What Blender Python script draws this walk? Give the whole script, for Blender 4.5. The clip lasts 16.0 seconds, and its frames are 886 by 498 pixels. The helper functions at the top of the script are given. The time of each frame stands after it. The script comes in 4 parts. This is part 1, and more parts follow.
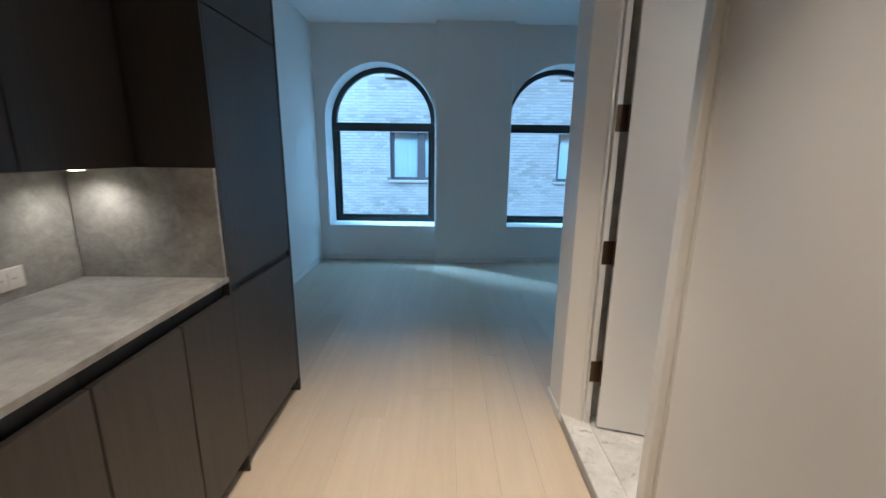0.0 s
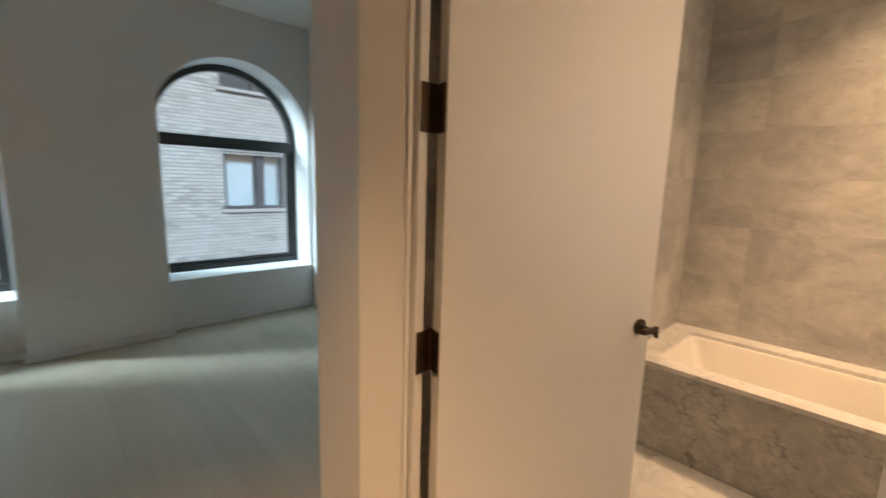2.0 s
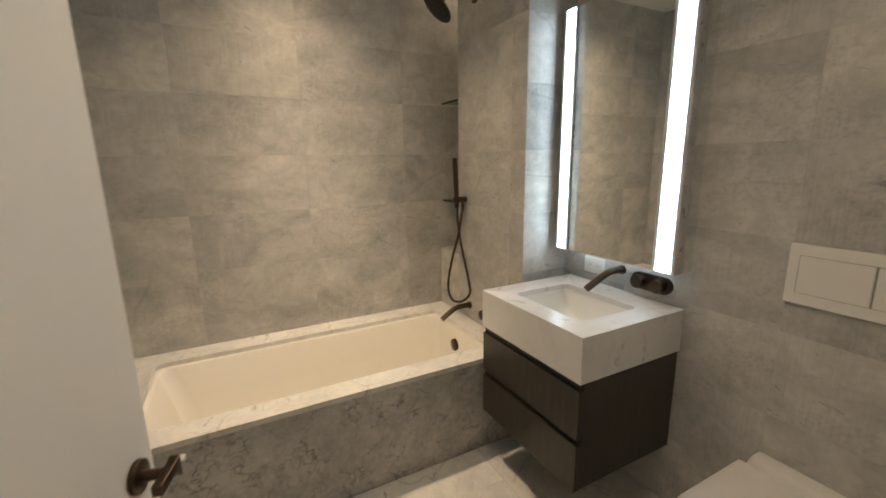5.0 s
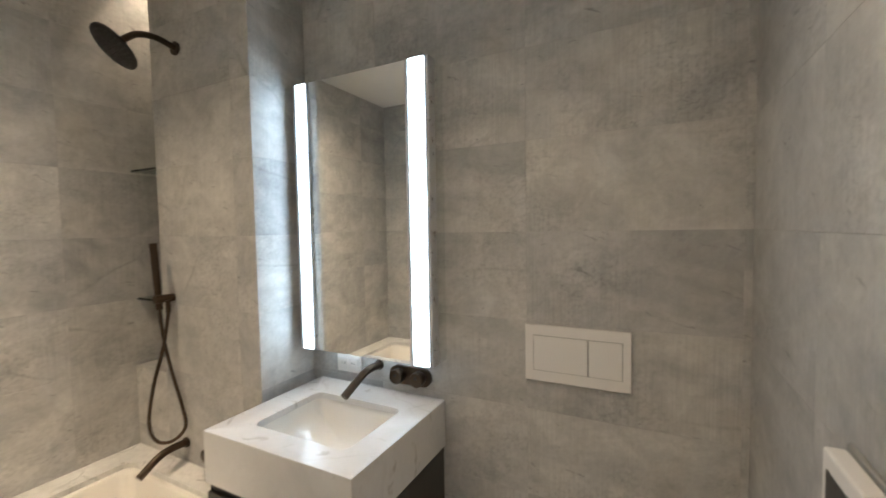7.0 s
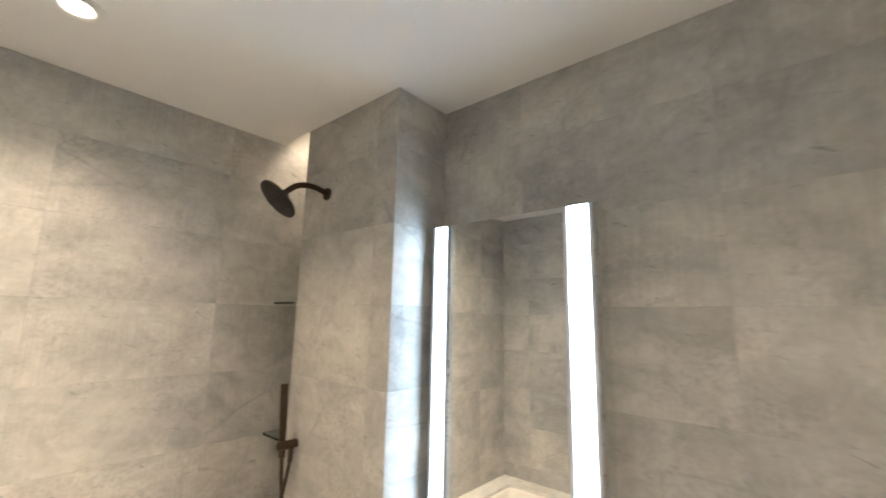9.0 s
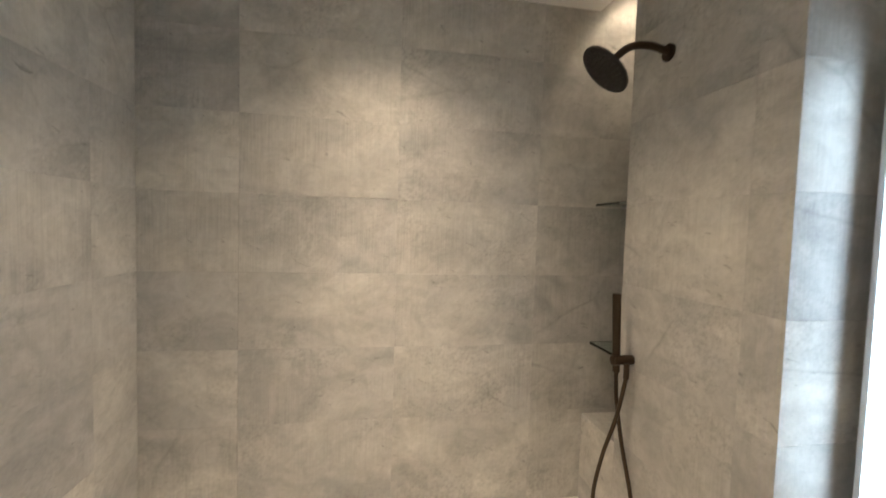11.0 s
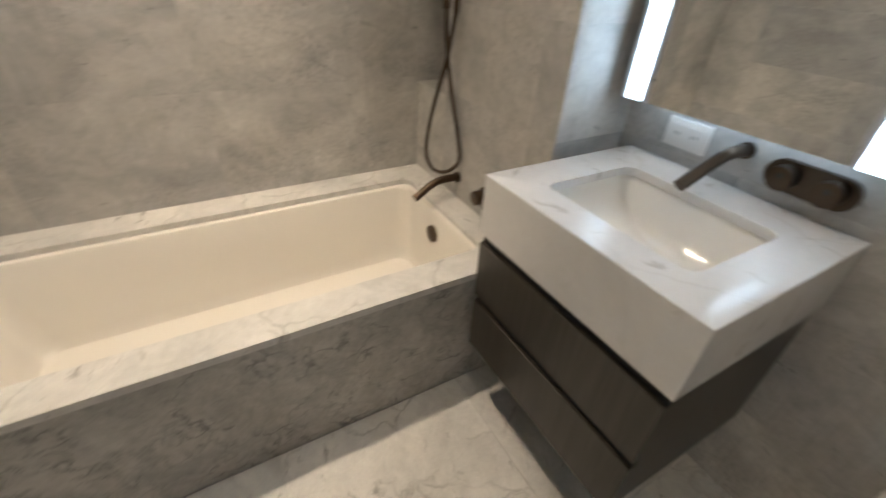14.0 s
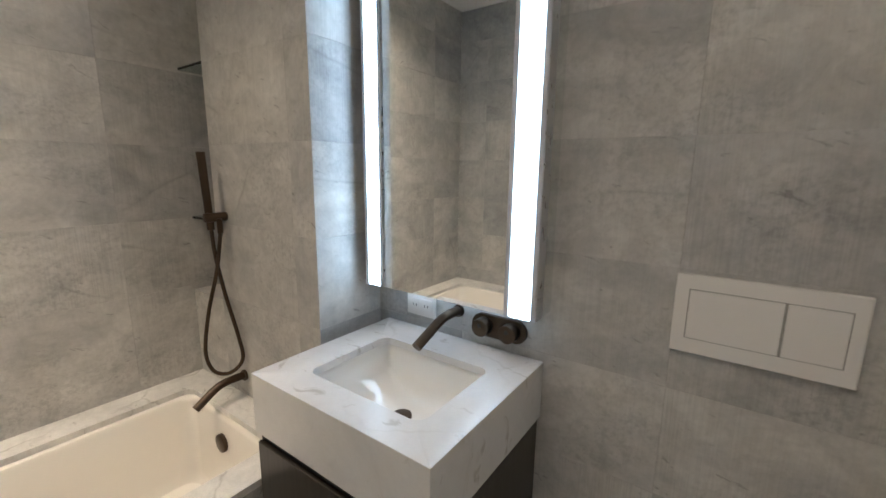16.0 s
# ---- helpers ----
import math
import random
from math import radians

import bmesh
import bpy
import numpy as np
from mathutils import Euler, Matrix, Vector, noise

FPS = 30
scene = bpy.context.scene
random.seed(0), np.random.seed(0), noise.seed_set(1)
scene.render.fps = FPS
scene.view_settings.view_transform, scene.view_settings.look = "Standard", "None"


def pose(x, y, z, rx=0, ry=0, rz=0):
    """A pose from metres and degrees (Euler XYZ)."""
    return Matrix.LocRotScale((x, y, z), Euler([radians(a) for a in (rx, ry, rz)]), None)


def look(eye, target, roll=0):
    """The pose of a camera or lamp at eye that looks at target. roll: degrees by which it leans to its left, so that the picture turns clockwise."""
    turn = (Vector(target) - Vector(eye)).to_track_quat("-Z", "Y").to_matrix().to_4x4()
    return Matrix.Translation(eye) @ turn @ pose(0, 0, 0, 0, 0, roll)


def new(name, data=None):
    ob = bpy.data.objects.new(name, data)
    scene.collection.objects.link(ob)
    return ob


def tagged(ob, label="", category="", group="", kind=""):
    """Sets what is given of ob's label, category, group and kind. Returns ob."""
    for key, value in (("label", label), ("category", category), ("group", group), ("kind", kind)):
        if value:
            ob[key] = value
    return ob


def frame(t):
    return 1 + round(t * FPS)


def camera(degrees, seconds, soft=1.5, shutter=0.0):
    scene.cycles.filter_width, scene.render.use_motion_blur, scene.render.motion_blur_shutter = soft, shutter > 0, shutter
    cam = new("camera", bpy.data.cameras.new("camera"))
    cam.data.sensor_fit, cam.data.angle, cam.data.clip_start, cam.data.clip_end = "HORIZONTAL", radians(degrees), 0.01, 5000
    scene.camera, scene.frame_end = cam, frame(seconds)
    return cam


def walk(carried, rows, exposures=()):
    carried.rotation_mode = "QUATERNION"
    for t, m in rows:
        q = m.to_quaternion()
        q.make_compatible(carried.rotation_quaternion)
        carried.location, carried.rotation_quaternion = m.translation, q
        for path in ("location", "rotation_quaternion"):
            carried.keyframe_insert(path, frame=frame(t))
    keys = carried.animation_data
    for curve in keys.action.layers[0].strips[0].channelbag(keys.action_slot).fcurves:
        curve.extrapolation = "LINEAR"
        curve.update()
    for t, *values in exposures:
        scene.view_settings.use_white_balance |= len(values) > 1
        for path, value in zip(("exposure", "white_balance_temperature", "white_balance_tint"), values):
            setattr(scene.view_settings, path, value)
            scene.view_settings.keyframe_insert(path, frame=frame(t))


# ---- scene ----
cam = camera(94.2, 16.0, shutter=0.4)
PATH = [
    (0, (0.138, 0.002, 1.402), (0.136, 1.949, 0.945), 0.7),
    (0.5, (0.085, 0.321, 1.396), (0.246, 2.27, 0.98), 1.2),
    (1, (0.11, 0.622, 1.385), (0.61, 2.521, 1.008), 1.4),
    (1.5, (0.185, 0.897, 1.407), (1.022, 2.69, 1.11), 1.2),
    (2, (0.24, 1.117, 1.381), (1.611, 2.54, 1.068), 1.7),
    (2.5, (0.29, 1.254, 1.384), (1.983, 2.241, 0.984), 0.3),
    (3, (0.432, 1.334, 1.37), (2.3, 1.909, 0.946), 1.1),
    (3.5, (0.592, 1.364, 1.369), (2.535, 1.583, 0.952), 1.3),
    (4, (0.707, 1.418, 1.372), (2.647, 1.224, 0.928), 0.8),
    (4.2, (0.757, 1.46, 1.377), (2.659, 1.062, 0.903), 0.1),
    (6.3, (1.110, 1.33, 1.455), (2.442, -0.152, 1.262), -1.5),
    (6.5, (1.135, 1.308, 1.455), (2.33, -0.285, 1.279), -1.3),
    (7, (1.125, 1.26, 1.471), (2.031, -0.52, 1.369), -1.0),
    (7.5, (1.118, 1.25, 1.529), (1.92, -0.584, 1.58), -0.4),
    (8, (1.144, 1.263, 1.641), (2.013, -0.523, 1.868), 0.2),
    (8.5, (1.214, 1.26, 1.689), (2.253, -0.42, 2.006), 0.9),
    (9, (1.355, 1.189, 1.694), (2.643, -0.305, 2.025), 1.2),
    (9.5, (1.46, 1.095, 1.669), (3.068, -0.052, 1.984), 2.7),
    (10, (1.576, 1.12, 1.658), (3.38, 0.303, 1.936), 2.0),
    (10.2, (1.594, 1.148, 1.671), (3.468, 0.496, 1.922), 0.8),
    (12.3, (1.680, 1.131, 1.435), (3.533, 1.085, 0.694), 1.5),
    (12.5, (1.68, 1.11, 1.394), (3.477, 1.068, 0.515), 1.6),
    (13, (1.666, 1.143, 1.314), (3.325, 0.992, 0.208), 2.3),
    (13.5, (1.635, 1.127, 1.259), (3.192, 0.739, 0.066), 2.4),
    (14, (1.607, 1.052, 1.273), (3.018, 0.205, 0.137), 3.1),
    (14.5, (1.545, 0.972, 1.319), (2.736, -0.332, 0.381), 1.7),
    (15, (1.501, 0.939, 1.334), (2.572, -0.587, 0.608), -0.2),
    (15.5, (1.467, 0.95, 1.365), (2.561, -0.636, 0.828), -0.5),
    (16, (1.388, 1.008, 1.378), (2.53, -0.59, 1.002), 0.7),
]
EXPOSURES = [(0, 0.06, 5700, 10), (0.5, 0.06, 5600, 9), (1.0, 0.12, 6000, 11), (1.8, 0.10, 9000, 24), (2.5, 0.05, 10800, 27), (3.0, 0.15, 10600, 30), (3.4, 0.0, 8600, 15), (4.2, -0.22, 7400, 10), (6.3, -0.05, 6500, 10), (7.0, 0.10, 6450, 10), (8.0, 0.50, 6450, 10), (8.6, 0.6, 6450, 10), (10.2, 0.4, 6450, 10), (12.3, -0.25, 6900, 10), (13.4, -0.2, 6600, 10), (14.2, -0.22, 6150, 10), (16.0, -0.18, 5950, 10)]
walk(cam, [(t, look(eye, target, roll)) for t, eye, target, roll in PATH], EXPOSURES)

# ---- light ----
world = bpy.data.worlds.new("sky")
scene.world = world
world.use_nodes = True
wn = world.node_tree.nodes
sky = wn.new("ShaderNodeTexSky")
sky.sky_type, sky.sun_disc = "NISHITA", False
sky.sun_elevation, sky.sun_rotation = radians(50), radians(200)
world.node_tree.links.new(sky.outputs[0], wn["Background"].inputs[0])
wn["Background"].inputs[1].default_value = 0.15

sun_data = bpy.data.lights.new("sun", "SUN")
sun_data.energy, sun_data.angle, sun_data.color = 3.9, radians(25), (0.24, 0.60, 1.0)
sun = new("sun", sun_data)
sun.matrix_world = look((3, -8, 14), (0, 6, 1))
WARM, COOL = (1.0, 0.79, 0.57), (0.82, 0.91, 1.0)


def spot(name, place, target, watts, degrees, blend, size, colour):
    d = bpy.data.lights.new(name, "SPOT")
    d.energy, d.spot_size, d.spot_blend, d.shadow_soft_size, d.color = watts, radians(degrees), blend, size, colour
    ob = new(name, d)
    ob.matrix_world = look(place, target)
    return ob


def area(name, place, target, watts, w, h, colour):
    d = bpy.data.lights.new(name, "AREA")
    d.shape, d.size, d.size_y, d.energy, d.color = "RECTANGLE", w, h, watts, colour
    ob = new(name, d)
    ob.matrix_world = look(place, target)
    return ob


spot("tub_spot", (2.785, 1.09, 2.485), (2.785, 1.09, 0), 36, 122, 1.0, 0.04, WARM)
spot("tub_beam", (2.785, 1.09, 2.482), (2.785, 1.09, 0), 125, 62, 1.0, 0.04, WARM)
spot("bath_spot", (2.08, 0.95, 2.485), (2.08, 0.95, 0), 15, 130, 1.0, 0.03, WARM)
spot("bath_spot", (1.35, 0.95, 2.485), (1.35, 0.95, 0), 21, 140, 1.0, 0.03, WARM)
spot("niche_spot", (3.08, 0.15, 2.675), (3.08, 0.02, 1.95), 6, 100, 0.4, 0.02, WARM)
spot("hall_spot", (0.10, 1.30, 2.84), (0.10, 1.55, 0), 205, 64, 1.0, 0.04, WARM)
spot("hall_spot", (0.05, 0.35, 2.84), (0.15, 0.35, 0), 105, 78, 0.7, 0.04, WARM)
spot("hall_spot", (0.05, -1.2, 2.84), (0.05, -1.2, 0), 60, 100, 0.8, 0.04, WARM)
for y in (1.44, 0.85, 0.25):
    spot("cabinet_spot", (-1.13, y, 1.325), (-1.13, y, 0.9), 5.0, 150, 0.8, 0.012, (1.0, 0.88, 0.72))
# the bright sky over the street, above what the windows show
area("street_sky", (0.46, 7.2, 4.1), (0.46, 4.0, 0.2), 85, 4.2, 1.6, (0.24, 0.60, 1.0))
area("street_sky", (0.46, 6.55, 4.8), (0.46, 5.0, 0.2), 170, 4.4, 0.6, (0.28, 0.64, 1.0))
# the gap of open sky along the street
area("street_sky", (-6.5, 9.4, 6.2), (0.2, 5.0, 0.0), 2000, 0.9, 4.0, (0.34, 0.68, 1.0))

# ---- materials ----
def material(name):
    m = bpy.data.materials.new(name)
    m.use_nodes = True
    return m, m.node_tree.nodes, m.node_tree.links, m.node_tree.nodes["Principled BSDF"]


def coords(n, l, scale, shift=True, stretch=(1, 1, 1)):
    """Object coordinates, shifted from piece to piece."""
    tc = n.new("ShaderNodeTexCoord")
    mp = n.new("ShaderNodeMapping")
    mp.inputs["Scale"].default_value = [scale * s for s in stretch]
    l.new(tc.outputs["Object"], mp.inputs["Vector"])
    if shift:
        info = n.new("ShaderNodeObjectInfo")
        mul = n.new("ShaderNodeVectorMath")
        mul.operation = "MULTIPLY"
        l.new(info.outputs["Random"], mul.inputs[0])
        mul.inputs[1].default_value = (37.0, 91.0, 53.0)
        l.new(mul.outputs[0], mp.inputs["Location"])
    return mp.outputs[0]


def noise_node(n, l, vec, scale, detail=4, rough=0.55, distort=0.0):
    t = n.new("ShaderNodeTexNoise")
    t.inputs["Scale"].default_value, t.inputs["Detail"].default_value = scale, detail
    t.inputs["Roughness"].default_value, t.inputs["Distortion"].default_value = rough, distort
    l.new(vec, t.inputs["Vector"])
    return t.outputs[0]


def ramp(n, l, fac, stops):
    r = n.new("ShaderNodeValToRGB")
    el = r.color_ramp.elements
    while len(el) < len(stops):
        el.new(0.5)
    for e, (p, c) in zip(el, stops):
        e.position, e.color = p, (*c, 1) if len(c) == 3 else c
    l.new(fac, r.inputs[0])
    return r.outputs[0]


def mix(n, l, fac, a, b, kind="MIX"):
    m = n.new("ShaderNodeMixRGB")
    m.blend_type = kind
    for s, v in ((0, fac), (1, a), (2, b)):
        if isinstance(v, bpy.types.NodeSocket):
            l.new(v, m.inputs[s])
        else:
            m.inputs[s].default_value = v if s == 0 else (*v, 1)
    return m.outputs[0]


def bump(n, l, p, height, strength, distance=0.002):
    b = n.new("ShaderNodeBump")
    b.inputs["Strength"].default_value, b.inputs["Distance"].default_value = strength, distance
    l.new(height, b.inputs["Height"])
    l.new(b.outputs[0], p.inputs["Normal"])


def marble(name, light, dark, vein, vein_scale=2.2, vein_width=0.035, rough=0.35, mottle=2.5, brushed=0.0, vein_mix=0.8, flecks=0.0, clouding=1.0):
    m, n, l, p = material(name)
    vec = coords(n, l, 1.0)
    cloud = noise_node(n, l, vec, mottle, 6, 0.62, 0.6)
    base = ramp(n, l, cloud, [(0.36, dark), (0.62, light)])
    fine = noise_node(n, l, vec, 38, 5, 0.7)
    patch = noise_node(n, l, vec, mottle * 3.6, 5, 0.7, 1.2)
    base = mix(n, l, 0.55 * clouding, base, ramp(n, l, patch, [(0.36, [0.62] * 3), (0.60, [1.0] * 3)]), "MULTIPLY")
    base = mix(n, l, 0.6 * clouding, base, ramp(n, l, fine, [(0.32, (0.70, 0.70, 0.70)), (0.66, (1, 1, 1))]), "MULTIPLY")
    grit = noise_node(n, l, vec, 150, 3, 0.6)
    base = mix(n, l, 0.5 * clouding, base, ramp(n, l, grit, [(0.34, (0.78, 0.78, 0.78)), (0.56, (1, 1, 1))]), "MULTIPLY")
    wob = n.new("ShaderNodeTexNoise")
    wob.inputs["Scale"].default_value, wob.inputs["Detail"].default_value = vein_scale * 1.4, 4
    l.new(vec, wob.inputs["Vector"])
    bend = mix(n, l, 0.22, vec, wob.outputs["Color"], "ADD")
    vor = n.new("ShaderNodeTexVoronoi")
    vor.feature = "DISTANCE_TO_EDGE"
    vor.inputs["Scale"].default_value = vein_scale
    l.new(bend, vor.inputs["Vector"])
    line = ramp(n, l, vor.outputs["Distance"], [(0.0, (1, 1, 1)), (vein_width * 0.35, (0.55, 0.55, 0.55)), (vein_width, (0, 0, 0))])
    where = ramp(n, l, noise_node(n, l, vec, vein_scale * 1.1, 3), [(0.42, (0, 0, 0)), (0.62, (vein_mix,) * 3)])
    both = mix(n, l, 1.0, line, where, "MULTIPLY")
    base = mix(n, l, both, base, vein)
    if flecks:
        turned = n.new("ShaderNodeMapping")
        turned.inputs["Rotation"].default_value = (0, 0, 0.7)
        turned.inputs["Scale"].default_value = (9, 26, 9)
        l.new(bend, turned.inputs["Vector"])
        spots = ramp(n, l, noise_node(n, l, turned.outputs[0], 1.0, 4, 0.6, 0.5), [(0.62, (0, 0, 0)), (0.70, (flecks,) * 3)])
        base = mix(n, l, spots, base, vein)
    info = n.new("ShaderNodeObjectInfo")
    tone = ramp(n, l, info.outputs["Random"], [(0, (0.94, 0.94, 0.94)), (1, (1.0, 1.0, 1.0))])
    base = mix(n, l, 1.0, base, tone, "MULTIPLY")
    l.new(base, p.inputs["Base Color"])
    p.inputs["Roughness"].default_value = rough
    if brushed:
        tc = coords(n, l, 1.0, True, (170, 4, 1))
        bump(n, l, p, noise_node(n, l, tc, 1.0, 2), brushed, 0.0012)
    else:
        bump(n, l, p, fine, 0.05)
    return m


def limestone(name, light, dark, vein):
    """Honed grey stone in tiles: slanting clouds and veins, pitted patches, fine upright saw lines and a tone of its own for each tile."""
    m, n, l, p = material(name)
    vec = coords(n, l, 1.0)
    info = n.new("ShaderNodeObjectInfo")
    slant = n.new("ShaderNodeMapping")
    slant.inputs["Rotation"].default_value = (0, 0, 0.62)
    slant.inputs["Scale"].default_value = (2.1, 3.7, 1.0)
    l.new(vec, slant.inputs["Vector"])
    cloud = noise_node(n, l, slant.outputs[0], 1.0, 7, 0.60, 0.9)
    base = ramp(n, l, cloud, [(0.34, dark), (0.64, light)])
    soft = noise_node(n, l, vec, 9.0, 6, 0.66, 1.0)
    base = mix(n, l, 0.55, base, ramp(n, l, soft, [(0.34, (0.70,) * 3), (0.60, (1.0,) * 3)]), "MULTIPLY")
    grain = noise_node(n, l, vec, 34, 6, 0.7, 0.3)
    base = mix(n, l, 0.45, base, ramp(n, l, grain, [(0.34, (0.76,) * 3), (0.60, (1.0,) * 3)]), "MULTIPLY")
    pits = noise_node(n, l, vec, 75, 4, 0.65)
    rough_patch = ramp(n, l, noise_node(n, l, vec, 3.2, 4, 0.6), [(0.48, (0.08,) * 3), (0.66, (0.55,) * 3)])
    base = mix(n, l, rough_patch, base, mix(n, l, 1.0, base, ramp(n, l, pits, [(0.36, (0.62,) * 3), (0.56, (1.04,) * 3)]), "MULTIPLY"))
    wob = n.new("ShaderNodeTexNoise")
    wob.inputs["Scale"].default_value, wob.inputs["Detail"].default_value = 4.0, 5
    l.new(vec, wob.inputs["Vector"])
    bend = mix(n, l, 0.16, slant.outputs[0], wob.outputs["Color"], "ADD")
    vor = n.new("ShaderNodeTexVoronoi")
    vor.feature = "DISTANCE_TO_EDGE"
    vor.inputs["Scale"].default_value = 0.8
    l.new(bend, vor.inputs["Vector"])
    line = ramp(n, l, vor.outputs["Distance"], [(0.0, (1,) * 3), (0.008, (0.5,) * 3), (0.022, (0,) * 3)])
    where = ramp(n, l, noise_node(n, l, vec, 2.6, 3), [(0.52, (0,) * 3), (0.68, (0.42,) * 3)])
    base = mix(n, l, mix(n, l, 1.0, line, where, "MULTIPLY"), base, vein)
    fleck = n.new("ShaderNodeMapping")
    fleck.inputs["Rotation"].default_value = (0, 0, 0.9)
    fleck.inputs["Scale"].default_value = (9, 24, 9)
    l.new(bend, fleck.inputs["Vector"])
    spots = ramp(n, l, noise_node(n, l, fleck.outputs[0], 0.7, 4, 0.6, 0.5), [(0.655, (0,) * 3), (0.73, (0.6,) * 3)])
    base = mix(n, l, spots, base, vein)
    tone = ramp(n, l, info.outputs["Random"], [(0, (0.84, 0.845, 0.86)), (0.5, (0.94, 0.94, 0.94)), (1, (1.0, 0.995, 0.98))])
    base = mix(n, l, 1.0, base, tone, "MULTIPLY")
    saw = noise_node(n, l, coords(n, l, 1.0, True, (230, 5, 1)), 1.0, 3, 0.6)
    sawn = ramp(n, l, noise_node(n, l, vec, 1.7, 2), [(0.42, (0.05,) * 3), (0.64, (0.42,) * 3)])
    base = mix(n, l, sawn, base, mix(n, l, 1.0, base, ramp(n, l, saw, [(0.36, (0.74,) * 3), (0.58, (1.03,) * 3)]), "MULTIPLY"))
    l.new(base, p.inputs["Base Color"])
    p.inputs["Roughness"].default_value = 0.48
    bump(n, l, p, saw, 0.25, 0.0008)
    return m


def plain(name, colour, rough=0.5, metal=0.0, grain=0.04, scale=12.0, relief=0.05, coat=0.0):
    m, n, l, p = material(name)
    vec = coords(n, l, 1.0)
    a = noise_node(n, l, vec, scale, 5)
    b = noise_node(n, l, vec, scale * 14, 3)
    c = mix(n, l, a, [v * (1 - grain) for v in colour], [min(1, v * (1 + grain)) for v in colour])
    l.new(c, p.inputs["Base Color"])
    r = ramp(n, l, a, [(0.3, (rough * 0.85,) * 3), (0.7, (min(1, rough * 1.15),) * 3)])
    l.new(r, p.inputs["Roughness"])
    p.inputs["Metallic"].default_value, p.inputs["Coat Weight"].default_value = metal, coat
    if relief:
        bump(n, l, p, b, relief, 0.001)
    return m


def wood(name, light, dark, rough, stretch, tones=0.15, relief=0.12):
    m, n, l, p = material(name)
    vec = coords(n, l, 1.0, True, stretch)
    grain = noise_node(n, l, vec, 1.0, 6, 0.65, 0.4)
    c = ramp(n, l, grain, [(0.3, dark), (0.7, light)])
    info = n.new("ShaderNodeObjectInfo")
    tone = ramp(n, l, info.outputs["Random"], [(0, (1 - tones,) * 3), (1, (1, 1, 1))])
    l.new(mix(n, l, 1.0, c, tone, "MULTIPLY"), p.inputs["Base Color"])
    p.inputs["Roughness"].default_value = rough
    bump(n, l, p, grain, relief, 0.001)
    return m


def glowing(name, colour, strength):
    m, n, l, p = material(name)
    p.inputs["Base Color"].default_value = (0.9, 0.9, 0.9, 1)
    p.inputs["Emission Color"].default_value, p.inputs["Emission Strength"].default_value = (*colour, 1), strength
    return m


def glass(name, colour=(1, 1, 1), rough=0.0):
    m, n, l, p = material(name)
    p.inputs["Base Color"].default_value, p.inputs["Transmission Weight"].default_value = (*colour, 1), 1.0
    p.inputs["Roughness"].default_value, p.inputs["IOR"].default_value = rough, 1.45
    return m


WALL_STONE = limestone("grey_stone", (0.69, 0.672, 0.635), (0.47, 0.465, 0.45), (0.20, 0.195, 0.185))
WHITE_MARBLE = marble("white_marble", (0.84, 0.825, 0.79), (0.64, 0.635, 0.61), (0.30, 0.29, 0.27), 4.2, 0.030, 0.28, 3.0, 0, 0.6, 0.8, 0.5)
# denser veins for the tub's front; its darker tone also holds the panel's shade
APRON_MARBLE = marble("shaded_veined_marble", (0.66, 0.645, 0.61), (0.46, 0.455, 0.435), (0.17, 0.165, 0.16), 9.0, 0.055, 0.3, 3.5, 0, 0.9, 0.75)
VANITY_MARBLE = marble("vanity_marble", (0.79, 0.79, 0.79), (0.71, 0.71, 0.71), (0.40, 0.38, 0.35), 3.0, 0.020, 0.26, 2.4, 0, 0.35, 0.55, 0.15)
COUNTER_STONE = marble("counter_stone", (0.47, 0.455, 0.425), (0.28, 0.275, 0.26), (0.42, 0.41, 0.39), 3.0, 0.02, 0.5, 3.4, 0, 0.10)
GROUT = plain("grout", (0.46, 0.45, 0.43), 0.8)
PAINT = plain("white_paint", (0.80, 0.79, 0.77), 0.55, 0, 0.02, 3.0, 0.06)
CEILING_PAINT = plain("ceiling_paint", (0.87, 0.86, 0.84), 0.7, 0, 0.02, 2.0, 0.05)
DOOR_PAINT = plain("door_paint", (0.82, 0.80, 0.76), 0.38, 0, 0.02, 2.0, 0.03)
BRONZE = plain("dark_bronze", (0.085, 0.060, 0.041), 0.36, 0.9, 0.12, 30, 0.03)
HINGE = plain("hinge_bronze", (0.10, 0.06, 0.035), 0.4, 0.9, 0.15, 30, 0.03)
BLACK = plain("black_shadow_gap", (0.012, 0.012, 0.012), 0.5)
WINDOW_BLACK = plain("black_window_frame", (0.02, 0.022, 0.022), 0.4)
CABINET = wood("dark_oak", (0.055, 0.046, 0.040), (0.034, 0.029, 0.025), 0.42, (60, 60, 2.5))
VANITY_OAK = wood("vanity_oak", (0.056, 0.048, 0.038), (0.030, 0.026, 0.020), 0.36, (70, 70, 3))
UNDERLAY = plain("underlay", (0.36, 0.30, 0.23), 0.8)
FLOOR_OAK = wood("pale_oak", (0.61, 0.515, 0.39), (0.55, 0.455, 0.34), 0.45, (18, 1.2, 18), 0.07, 0.04)
PORCELAIN = plain("porcelain", (0.88, 0.87, 0.84), 0.05, 0, 0.01, 2, 0, 0.8)
ACRYLIC = plain("tub_acrylic", (0.80, 0.77, 0.71), 0.06, 0, 0.01, 2, 0, 0.5)
PLASTIC = plain("white_plastic", (0.78, 0.76, 0.73), 0.35, 0, 0.01, 3, 0)
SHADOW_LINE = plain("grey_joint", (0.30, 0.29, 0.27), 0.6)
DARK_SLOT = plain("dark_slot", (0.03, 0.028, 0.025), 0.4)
MIRROR, _mn, _ml, _mp = material("mirror")
